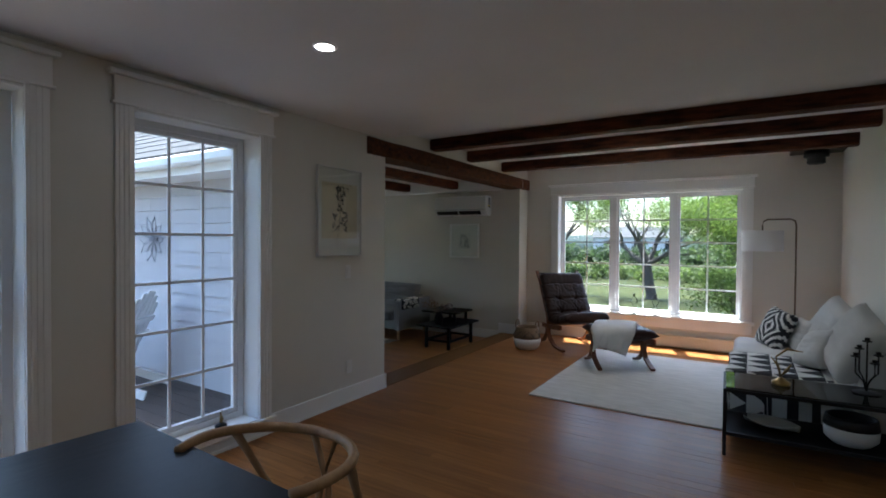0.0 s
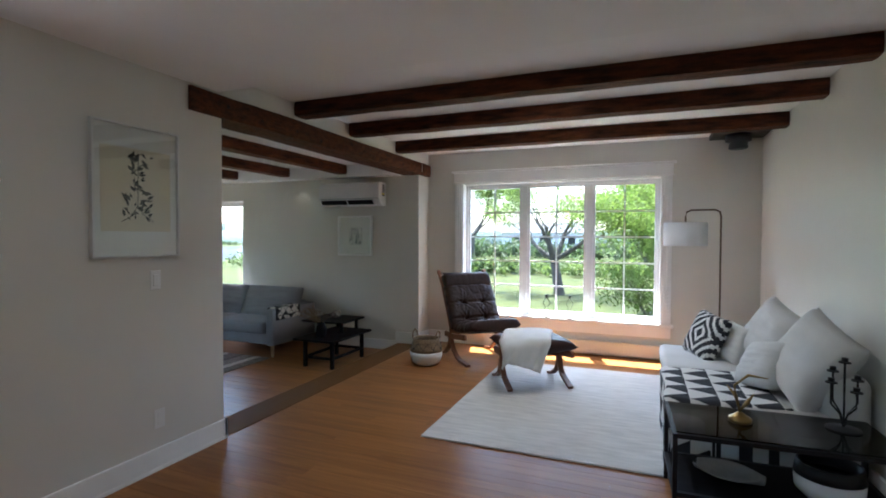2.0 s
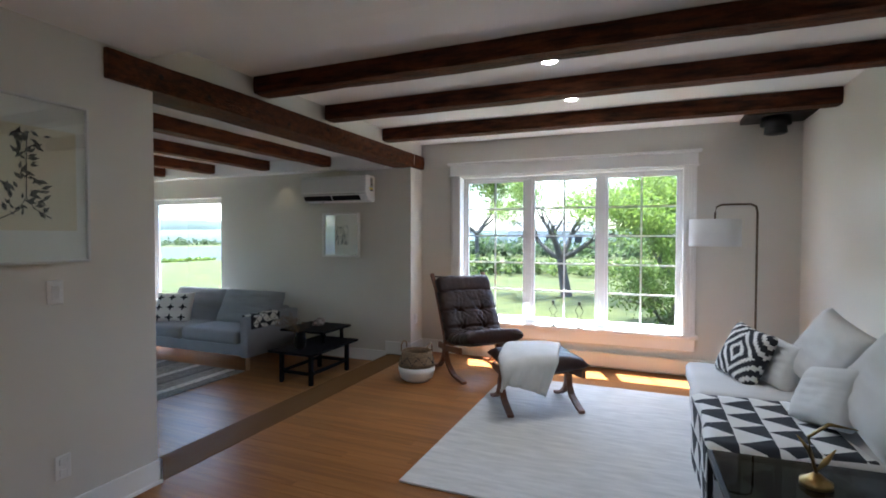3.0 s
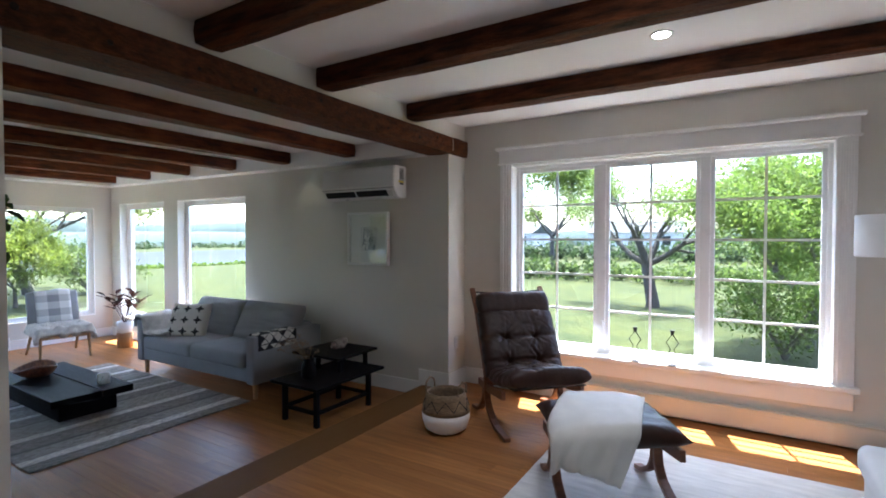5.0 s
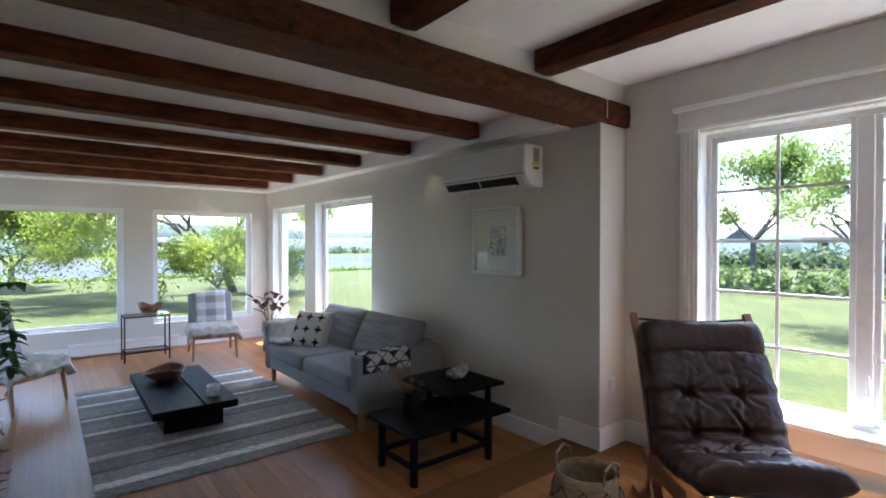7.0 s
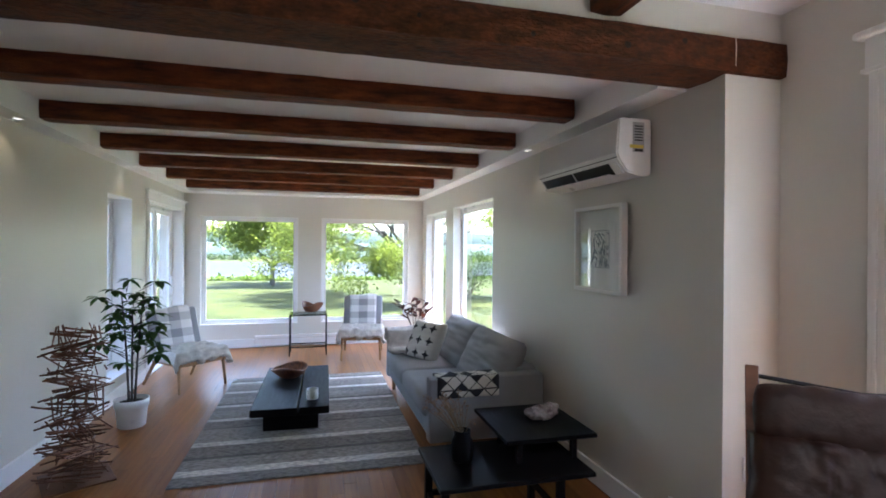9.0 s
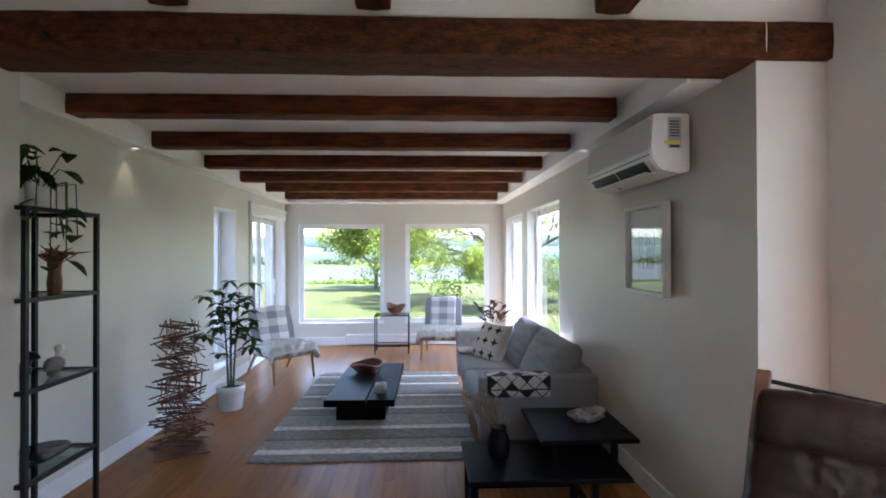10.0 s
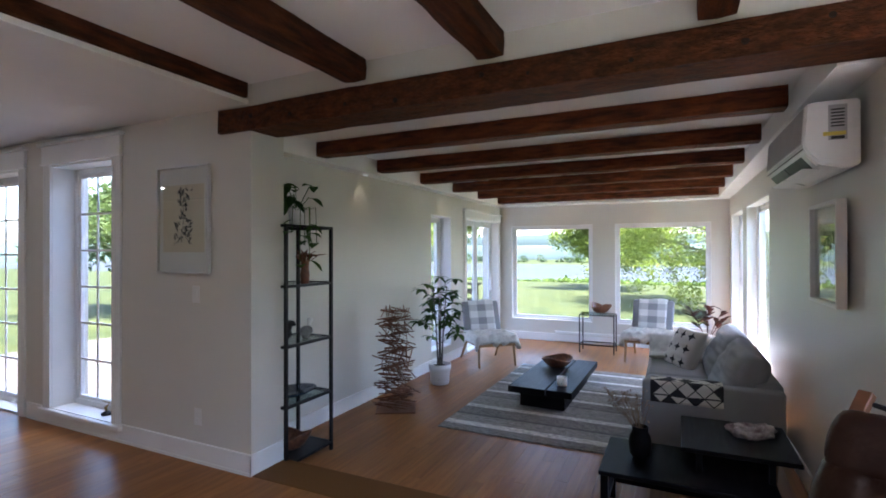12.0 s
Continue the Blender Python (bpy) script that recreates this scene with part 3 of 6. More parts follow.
for k in range(9):
    y, z, r = 4.9 + 0.37 * k + rnd.uniform(-0.12, 0.12), rnd.uniform(2.25, 2.36), rnd.uniform(0.010, 0.020)
    part("knot", tube([(XW + 0.028, y, z), (XW + 0.038, y, z + 0.002)], [r, r * 0.7], 9), knot, carry, "dark knot")

# ---- outdoors ----
def ground_height(x, y):
    """Nearly level lawn that falls gently to the river in the west."""
    d = max(0.0, -x - 22.0)
    return -0.42 - 0.012 * min(d, 60) - 0.60 * min(1.0, max(0.0, (d - 10) / 6.0)) + 0.05 * noise.noise(Vector((x * 0.11, y * 0.11, 0)))


bm = bmesh.new()
xs = [-2500, -900, -400, -200] + [-110 + 3.0 * i for i in range(54)] + [70, 120, 300, 900, 2500]
ys = [-2500, -700, -200, -80] + [-50 + 3.0 * i for i in range(46)] + [110, 200, 500, 900, 2500]
g = [[bm.verts.new((x, y, ground_height(x, y) if -60 < x < 60 else (-1.2 if x < 0 else -0.4))) for y in ys] for x in xs]
for i in range(len(xs) - 1):
    for j in range(len(ys) - 1):
        bm.faces.new((g[i][j], g[i + 1][j], g[i + 1][j + 1], g[i][j + 1]))
fixed("ground", bm, M["grass"], "mown green lawn reaching to the river", "ground", smooth=True)
bm = bmesh.new()
near, far = [], []
for k in range(60):
    y = -420 + 14 * k
    near.append(bm.verts.new((-33.5 + 2 * noise.noise(Vector((0, y * 0.02, 0))) - 0.0009 * (y - 5) ** 2 * (y > 40), y, -0.98)))
    far.append(bm.verts.new((-86 + 8 * noise.noise(Vector((5, y * 0.01, 0))), y, -0.98)))
for k in range(59):
    bm.faces.new((near[k], near[k + 1], far[k + 1], far[k]))
fixed("water", bm, M["water"], "calm blue river beyond the lawn", "river")


def ridge(name, x, base, high, rough_, label, seed, depth=60):
    bm = bmesh.new()
    rows = []
    for k in range(120):
        y = -900 + 15 * k
        h = base + high * (0.6 + 0.5 * noise.noise(Vector((y * 0.003, seed, 0))) + rough_ * noise.noise(Vector((y * 0.05, seed, 3))))
        rows.append([bm.verts.new((x, y, -1.5)), bm.verts.new((x - 2, y, h * 0.8)), bm.verts.new((x - depth, y, h))])
    for a, b in zip(rows, rows[1:]):
        bm.faces.new((a[0], b[0], b[1], a[1])), bm.faces.new((a[1], b[1], b[2], a[2]))
    return fixed(name, bm, M["hill"], label, "hills", smooth=True)


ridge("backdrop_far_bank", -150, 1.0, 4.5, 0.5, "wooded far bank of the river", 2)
ridge("backdrop_hills", -900, 10, 46, 0.08, "low hills on the horizon, tinted blue-green as by haze", 4, 300)
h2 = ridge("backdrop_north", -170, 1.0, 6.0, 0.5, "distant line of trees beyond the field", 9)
h2.matrix_basis = Matrix.Rotation(radians(-90), 4, "Z") @ Matrix.Translation((0, 0, 0))
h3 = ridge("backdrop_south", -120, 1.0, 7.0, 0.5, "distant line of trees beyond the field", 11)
h3.matrix_basis = Matrix.Rotation(radians(90), 4, "Z") @ Matrix.Translation((0, 0, 0))


def leaves(bm, centre, radius, count, size, rnd, flat=0.75):
    """Small folded leaves scattered in a clump."""
    for _ in range(count):
        d = Vector((rnd.gauss(0, 1), rnd.gauss(0, 1), rnd.gauss(0, 1) * flat)).normalized() * radius * rnd.uniform(0.25, 1.0) ** 0.6
        p = Vector(centre) + d
        s = size * rnd.uniform(0.6, 1.4)
        e = Euler((rnd.uniform(-1.1, 1.1), rnd.uniform(-1.1, 1.1), rnd.uniform(0, 6.28))).to_matrix()
        q = [bm.verts.new(p + e @ Vector(v) * s) for v in ((-1, 0, 0), (0, -0.45, 0.12), (1, 0, 0.05), (0, 0.45, 0.12))]
        bm.faces.new((q[0], q[1], q[2])), bm.faces.new((q[0], q[2], q[3]))


def grow(bm, p, d, length, r, depth, rnd, tips, spread=0.55, up=0.12, sides=7):
    """A limb that forks into thinner ones; the ends are kept in tips."""
    pts, rs = [Vector(p)], [r]
    n = 4
    for k in range(n):
        d = (d + Vector((rnd.gauss(0, 0.13), rnd.gauss(0, 0.13), rnd.gauss(0, 0.08) + up * 0.25))).normalized()
        pts.append(pts[-1] + d * length / n)
        rs.append(r * (1 - 0.4 * (k + 1) / n))
    add_tube(bm, pts, rs, sides if depth > 1 else 4, cap=False)
    if depth <= 3:
        tips.append((pts[-1].copy(), depth))
        tips.append((pts[2].copy(), depth))
    if depth == 0:
        return
    for k in range(rnd.choice((2, 3, 3))):
        nd = (d + Vector((rnd.gauss(0, spread), rnd.gauss(0, spread), rnd.gauss(0.05, spread * 0.6)))).normalized()
        grow(bm, pts[-1 if k else 3], nd, length * rnd.uniform(0.6, 0.85), rs[-1] * rnd.uniform(0.6, 0.85), depth - 1, rnd, tips, spread, up, sides)


def tree(at, label, seed, trunk=1.6, r=0.2, lean=(0, 0, 1), depth=4, clump=0.55, per=40, size=0.07, leaf="leaf", drop=0.0, length=1.5, spread=0.55, limbs=(), up=0.12):
    rnd = random.Random(seed)
    t = thing("tree", at, label, "tree")
    bm, tips = bmesh.new(), []
    d = Vector(lean).normalized()
    top = d * trunk
    add_tube(bm, [(0, 0, -0.15), Vector((0, 0, 0.12)), d * trunk * 0.5, top], [r * 1.5, r * 1.12, r, r * 0.92], 10, cap=False)
    starts = limbs or [Vector((math.cos(a), math.sin(a), rnd.uniform(0.6, 1.2))) for a in (rnd.uniform(0, 1) + 2 * math.pi * k / 4 for k in range(4))]
    for s in starts:
        grow(bm, top, Vector(s).normalized(), length, r * 0.62, depth - 1, rnd, tips, spread, up)
    part("trunk", bm, M["bark"], t, smooth=True)
    lb = bmesh.new()
    for p, dep in tips:
        if rnd.random() < drop:
            continue
        leaves(lb, p, clump * rnd.uniform(0.6, 1.2), int(per * rnd.uniform(0.5, 1.3)), size, rnd)
    part("crown", lb, M[leaf], t)
    return t


def gz(x, y):
    return ground_height(x, y)


def shrub(at, label, seed, w, h, count, size, leaf, name="shrub", category="shrub"):
    rnd = random.Random(seed)
    t = thing(name, at, label, category)
    bm = bmesh.new()
    tips = []
    for k in range(9):
        a = 2 * math.pi * k / 9 + rnd.uniform(0, 0.6)
        grow(bm, (0, 0, 0), Vector((math.cos(a) * w / h, math.sin(a) * w / h, 1.1)).normalized(), h * 0.42, 0.03, 2, rnd, tips, 0.5, 0.1, 5)
    part("stem", bm, M["bark"], t)
    lb = bmesh.new()
    for p, dep in tips:
        leaves(lb, p, 0.22 * h, max(4, int(count / len(tips))), size, rnd)
    part("crown", lb, M[leaf], t)
    return t


# behind the triple window
tree((-2.72, 18.3, gz(-2.7, 18.3)), "old half-bare tree with a dark forked trunk on the lawn", 3, 1.15, 0.15, (-0.14, 0, 1), 6, 0.42, 11, 0.038, "leaf_m", 0.40, 1.05, 0.66,
     limbs=[Vector((-1.0, 0.1, 0.55)), Vector((-0.1, 0.1, 1.0)), Vector((1.0, -0.1, 0.42)), Vector((0.5, 0.4, 0.9)), Vector((-0.5, -0.4, 0.8))])
tree((-9.2, 29, gz(-9.2, 29)), "leafy green tree at the edge of the field", 8, 1.9, 0.12, (0, 0, 1), 5, 0.7, 42, 0.075, "leaf_m", 0.2, 1.6)
tree((0.3, 14.2, gz(0, 14)), "dense bright green young tree close to the house", 12, 0.7, 0.07, (0.05, 0, 1), 5, 0.5, 90, 0.036, "leaf_m", 0.15, 1.1, 0.62)
shrub((-0.1, 13.1, gz(0, 13)), "bushy green shrub on the lawn", 21, 1.0, 1.5, 5200, 0.034, "leaf_m")
tree((4.2, 19.5, gz(4, 19)), "leafy green tree beyond the lawn", 15, 1.2, 0.15, (0, 0, 1), 5, 0.6, 45, 0.08, "leaf", 0.05, 1.3)
# behind the picture windows
tree((-20.4, 10.7, gz(-20.4, 10.7)), "big spreading tree with low arching dark limbs", 44, 1.45, 0.15, (0.0, -0.3, 1), 5, 0.55, 60, 0.058, "leaf_b", 0.42, 2.0, 0.40,
     limbs=[Vector((0.1, -1.0, 0.10)), Vector((0.3, -1.0, 0.22)), Vector((-0.3, -1.0, 0.32)), Vector((0.4, -0.9, 0.45)), Vector((-0.1, -0.9, 0.8)), Vector((0.6, 0.3, 0.3)), Vector((0.1, 0.8, 0.6)), Vector((-0.5, 0.7, 0.9))], up=0.0)
tree((-17.0, 9.3, gz(-17, 9.3)), "small bright green tree beside the big one", 27, 0.5, 0.05, (0, 0, 1), 4, 0.42, 70, 0.045, "leaf_b", 0.15, 0.75, 0.6)
shrub((-19.3, 12.0, gz(-19, 12)), "broad bright green bush beside the big tree", 29, 1.5, 2.0, 6000, 0.05, "leaf_m")
tree((-27.5, 4.2, gz(-27.5, 4.2)), "round green tree near the river bank", 6, 0.9, 0.11, (0, 0, 1), 5, 0.8, 60, 0.08, "leaf_b", 0.12, 1.3)
# behind the deck
tree((-15.0, -1.5, gz(-15, -1)), "leafy green tree beyond the deck", 17, 1.2, 0.18, (0, 0, 1), 5, 0.7, 44, 0.09, "leaf_b", 0.0, 1.4)
tree((-12.0, -8.0, gz(-12, -8)), "leafy green tree beyond the deck", 18, 1.2, 0.18, (0, 0, 1), 5, 0.7, 44, 0.09, "leaf", 0.0, 1.4)

# reeds and bushes in belts
def belt(name, x0, x1, y0, y1, count, h, seed, leaf, label, size=0.16):
    rnd = random.Random(seed)
    bm = bmesh.new()
    for _ in range(count):
        x, y = rnd.uniform(x0, x1), rnd.uniform(y0, y1)
        z = ground_height(x, y)
        hh = h * (0.5 + 0.8 * abs(noise.noise(Vector((x * 0.22, y * 0.22, seed))))) * rnd.uniform(0.5, 1.2)
        leaves(bm, (x, y, z + hh * 0.5), hh * 0.55, 16, size, rnd, 1.0)
    return tagged(link_mesh(name, bm, M[leaf]), label, "bushes", "", "stuff")


belt("bush_belt", -24, 14, 25, 31, 900, 1.1, 31, "leaf", "low belt of green bushes along the field", 0.13)
belt("field_bushes", -40, 20, 44, 52, 500, 2.4, 32, "leaf_d", "dark green hedge beyond the field", 0.3)
belt("reed_belt", -36.5, -33.5, -22, 34, 1200, 0.5, 33, "leaf_m", "tall green reeds along the river bank", 0.16)
belt("far_bank_bushes", -124, -112, -100, 120, 420, 3.2, 34, "leaf_d", "dark green bushes on the far bank", 0.5)

# far houses across the field
def far_house(at, w, d, h, rz, label):
    t = thing("house", at, label, "house", rz)
    part("wall", box(-w / 2, w / 2, -d / 2, d / 2, 0, h), M["siding"], t)
    bm = bmesh.new()
    v = [bm.verts.new(p) for p in ((-w / 2 - 0.3, -d / 2 - 0.3, h), (w / 2 + 0.3, -d / 2 - 0.3, h), (w / 2 + 0.3, d / 2 + 0.3, h), (-w / 2 - 0.3, d / 2 + 0.3, h), (-w / 2 - 0.3, 0, h + 1.6), (w / 2 + 0.3, 0, h + 1.6))]
    for f in ((0, 1, 5, 4), (2, 3, 4, 5), (0, 4, 3), (1, 2, 5), (0, 3, 2, 1)):
        bm.faces.new([v[k] for k in f])
    part("roof", bm, M["shingle"], t)
    for k in range(3):
        x = -w / 2 + w * (k + 0.5) / 3
        part("window", box(x - 0.5, x + 0.5, -d / 2 - 0.04, -d / 2, 0.9, 2.1), M["black"], t)


far_house((-14, 78, -0.5), 12, 7, 2.6, 8, "small pale house across the field")
far_house((-34, 84, -0.5), 9, 7, 2.6, -10, "small pale house across the field")

# deck with a railing and two white garden chairs
deck = thing("deck", (-6.0, 1.0, -0.12), "weathered grey wooden deck outside the patio door", "deck", kind="structure")
for k in range(44):
    y = -3.0 + k * 0.14
    part("deck_board", box(-3.2, 2.7, y, y + 0.134, -0.03, 0.0, 0.003), M["deck"], deck)
part("deck_frame", box(-3.15, 2.65, -2.95, 3.1, -0.3, -0.032), M["bark"], deck)
rail = thing("railing", (-9.05, 1.0, -0.12), "grey wooden railing round the deck", "railing")
for k in range(6):
    part("post", box(-0.05, 0.05, -2.95 + k * 1.18, -2.85 + k * 1.18, 0, 0.95), M["deck"], rail)
part("top_rail", box(-0.07, 0.07, -3.0, 3.1, 0.95, 0.99, 0.006), M["deck"], rail)
for k in range(5):
    part("rail_board", box(-0.02, 0.02, -2.95, 3.05, 0.14 + k * 0.16, 0.23 + k * 0.16), M["deck"], rail)


def garden_chair(at, rz):
    c = thing("garden_chair", at, "white slatted wooden garden chair on the deck", "chair", rz, "garden chairs")
    w = M["trim"]
    for s in (-1, 1):
        part("leg", box(s * 0.29 - 0.02, s * 0.29 + 0.02, -0.42, -0.33, 0, 0.55), w, c)
        part("rear_leg", box(s * 0.26 - 0.02, s * 0.26 + 0.02, -0.4, 0.55, -0.05, 0.03, m=Matrix.Translation((0, 0, 0.22)) @ Matrix.Rotation(radians(-18), 4, "X")), w, c)
        part("armrest", box(s * 0.33 - 0.07, s * 0.33 + 0.07, -0.47, 0.25, 0.55, 0.575, 0.01), w, c)
    for k in range(5):
        part("seat_slat", box(-0.27, 0.27, -0.42 + k * 0.1, -0.33 + k * 0.1, 0.345 - 0.025 * k, 0.365 - 0.025 * k), w, c)
    lean = Matrix.Translation((0, 0.1, 0.24)) @ Matrix.Rotation(radians(-24), 4, "X")
    for k in range(7):
        x = -0.255 + k * 0.085
        part("back_slat", box(x - 0.036, x + 0.036, -0.01, 0.012, 0, 0.86 - 0.018 * (k - 3) ** 2, 0.006, m=lean), w, c)
    part("back_rail", box(-0.29, 0.29, 0.013, 0.035, 0.5, 0.56, m=lean), w, c)
    return c


garden_chair((-5.47, 3.50, -0.12), -53)
garden_chair((-6.6, 2.6, -0.12), -60)
art = thing("wall_flower", (-5.72, 4.12, 1.42), "grey wire flower ornament on the siding", "ornament")
bm = bmesh.new()
for k in range(10):
    a = 2 * math.pi * k / 10
    c, s = math.cos(a), math.sin(a)
    add_tube(bm, [(0, 0, 0), (0.14 * c - 0.06 * s, -0.02, 0.14 * s + 0.06 * c), (0.26 * c, -0.03, 0.26 * s), (0.14 * c + 0.06 * s, -0.02, 0.14 * s - 0.06 * c), (0, 0, 0)], 0.005, 5)
wire = mat("grey_wire", (0.30, 0.30, 0.33), 0.6)
part("petals", bm, wire, art)
part("hub", lathe([(0.0, -0.02), (0.05, -0.02), (0.05, 0.02), (0.0, 0.02)], 12), wire, art)

# ---- living room ----
# recessed downlights
def downlight(at, r, watts, spot=125, label="round white recessed downlight, lit"):
    t = thing("downlight", at, label, "lamp", 0, "downlights")
    bm = bmesh.new()
    add_lathe(bm, [(r * 0.82, -0.002), (r * 1.12, -0.002), (r * 1.1, -0.008), (r * 0.8, -0.006)], 24)
    part("trim_ring", bm, M["trim"], t, smooth=True)
    part("lens", lathe([(r * 0.79, -0.0065), (r * 0.5, -0.0085), (0.0001, -0.009)], 24), M["glow"] if r > 0.05 else M["glow_s"], t, "glowing lens")
    lamp = new("downlight_lamp", bpy.data.lights.new("downlight_lamp", "SPOT"))
    lamp.data.energy, lamp.data.spot_size, lamp.data.spot_blend, lamp.data.shadow_soft_size = watts, radians(spot), 0.8, r * 0.7
    lamp.data.color = (1.0, 0.97, 0.93) if r > 0.05 else (1.0, 0.82, 0.55)
    lamp.parent = t
    lamp.matrix_basis = pose(0, 0, -0.03)
    return t


for p in ((-1.83, 2.92, 2.40), (-0.45, 2.92, 2.40), (-1.83, 0.4, 2.40), (-0.45, 0.4, 2.40)):
    downlight(p, 0.055, 0.18)
for p in ((-1.01, 6.09, 2.53), (-1.01, 7.03, 2.53)):
    downlight(p, 0.055, 2.5)
for x in (-4.8, -6.7, -8.2):
    downlight((x, 4.53, 2.219), 0.03, 0.10, 95, "small recessed spotlight in the soffit, lit")
    downlight((x, 7.99 + 0.014 * (x + 4), 2.219), 0.03, 0.10, 95, "small recessed spotlight in the soffit, lit")
for y in (5.4, 7.1):
    downlight((-9.03, y, 2.219), 0.03, 0.10, 95, "small recessed spotlight in the soffit, lit")


# pictures
def picture(at, rz, w, h, mount, label, frame_m, draw):
    t = thing("framed_picture", at, label, "picture", rz)
    b, d = (0.012, 0.03) if draw == "plant" else (0.022, 0.045)
    bm = bmesh.new()
    add_box(bm, -w / 2, -w / 2 + b, -d, 0, 0, h, 0.002), add_box(bm, w / 2 - b, w / 2, -d, 0, 0, h, 0.002)
    add_box(bm, -w / 2 + b, w / 2 - b, -d, 0, 0, b, 0.002), add_box(bm, -w / 2 + b, w / 2 - b, -d, 0, h - b, h, 0.002)
    part("frame", bm, frame_m, t)
    part("mount", box(-w / 2 + b, w / 2 - b, -0.010, -0.004, b, h - b), M["mount"], t)
    part("sheet", box(-w / 2 + mount[0], w / 2 - mount[0], -0.013, -0.0102, mount[1], h - mount[2]), M["paper"] if draw == "plant" else M["mount"], t)
    bm = bmesh.new()
    if draw == "plant":
        z0 = mount[1] + 0.05
        rnd = random.Random(4)
        add_tube(bm, [(-0.10, -0.0145, z0), (-0.03, -0.0145, z0 + 0.04), (0.0, -0.0145, z0 + 0.1), (0.005, -0.0145, z0 + 0.36)], 0.0022, 4)
        add_tube(bm, [(0.10, -0.0145, z0 + 0.005), (0.03, -0.0145, z0 + 0.05), (0.0, -0.0145, z0 + 0.1)], 0.002, 4)
        for k in range(80):
            f = rnd.random()
            lo = k < 40
            x, z = (rnd.uniform(-0.09, 0.09), z0 + rnd.uniform(0.02, 0.15)) if lo else (rnd.gauss(0.0, 0.028), z0 + rnd.uniform(0.15, 0.4))
            a = rnd.uniform(-0.9, 0.9) + (1.57 if x < 0 else 0)
            s = rnd.uniform(0.018, 0.038)
            q = [bm.verts.new((x + s * math.cos(a + e) * k2, -0.0145, z + s * math.sin(a + e) * k2)) for e, k2 in ((0, 1), (0.9, 0.35), (3.14, 0.4), (-0.9, 0.35))]
            bm.faces.new(q)
    else:
        rnd = random.Random(9)
        for k in range(60):
            x, z = rnd.uniform(-0.085, 0.085), h / 2 + rnd.uniform(-0.1, 0.1)
            a = 0.7 * math.sin(k) + 1.1
            s = rnd.uniform(0.012, 0.03)
            add_box(bm, -s, s, -0.0155, -0.0135, -0.003, 0.003, m=Matrix.Translation((x, 0, z)) @ Matrix.Rotation(a, 4, "Y"))
        for s0, s1, z0, z1 in ((-0.1, 0.1, -0.118, -0.115), (-0.1, 0.1, 0.115, 0.118), (-0.1, -0.097, -0.115, 0.115), (0.097, 0.1, -0.115, 0.115)):
            add_box(bm, s0, s1, -0.0155, -0.0135, h / 2 + z0, h / 2 + z1)
    part("print", bm, M["ink"] if draw == "plant" else M["blueprint"], t, "dark ink drawing")
    p = part("pane", box(-w / 2 + b, w / 2 - b, -0.022, -0.020, b, h - b), M["pglass"], t)
    p.visible_shadow = False
    return t


picture((XW + 0.002, 4.24, 1.29), 90, 0.53, 0.75, (0.055, 0.15, 0.13), "tall silver framed botanical print on cream paper", M["silver"], "plant")
picture((-3.93, 8.098, 1.155), 0.8, 0.525, 0.545, (0.12, 0.1, 0.1), "white framed abstract print behind glass", M["trim"], "abstract")


def plate(name, at, rz, label, category, slots):
    t = thing(name, at, label, category, rz)
    part("plate", box(-0.036, 0.036, -0.006, 0, -0.058, 0.058, 0.003), M["plastic"], t)
    if slots:
        for s in (-1, 1):
            part("socket", box(-0.017, 0.017, -0.009, -0.005, s * 0.026 - 0.016, s * 0.026 + 0.016, 0.003), M["plastic"], t)
    else:
        part("rocker", box(-0.017, 0.017, -0.01, -0.005, -0.034, 0.034, 0.002), M["plastic"], t)


plate("light_switch", (XW, 4.355, 1.15), 90, "white rocker light switch on the wall", "switch", False)
plate("power_outlet", (XW, 4.375, 0.31), 90, "white double power outlet on the wall", "outlet", True)
plate("power_outlet", (XE, 4.72, 0.33), -90, "white double power outlet on the wall", "outlet", True)
plate("power_outlet", (XW, 8.28, 0.42), 90, "white double power outlet on the wall", "outlet", True)

# baseboard heaters
def heater(at, rz, length, label):
    t = thing("baseboard_heater", at, label, "heater", rz)
    part("cover", box(-length / 2, length / 2, -0.055, 0, 0.02, 0.17, 0.006), M["wall"] if rz == 0 else M["trim"], t)
    part("outlet_slot", box(-length / 2 + 0.04, length / 2 - 0.04, -0.057, -0.05, 0.13, 0.14), M["wall"], t)
    part("top_lip", box(-length / 2, length / 2, -0.062, 0, 0.17, 0.178, 0.002), M["wall"] if rz == 0 else M["trim"], t)


heater((-0.55, YN, 0.0), 0, 2.7, "long cream baseboard heater under the triple window")
heater((XB, 6.1, F2), 90, 1.3, "white baseboard heater under the picture windows")

# carpets
def carpet_mat(name):
    m = mat(name, (0.80, 0.78, 0.74), 1.0, vary=0.10, scale=5, grain=80, bump=0.6, stretch=(1, 5, 1), depth=0.01)
    return m


tagged(link_mesh("rug", box(-1.73, 0.25, 5.41, 7.72, 0.0005, 0.014, 0.005, seg=2), carpet_mat("ivory_carpet")), "thick ivory wool rug on the oak floor", "rug")


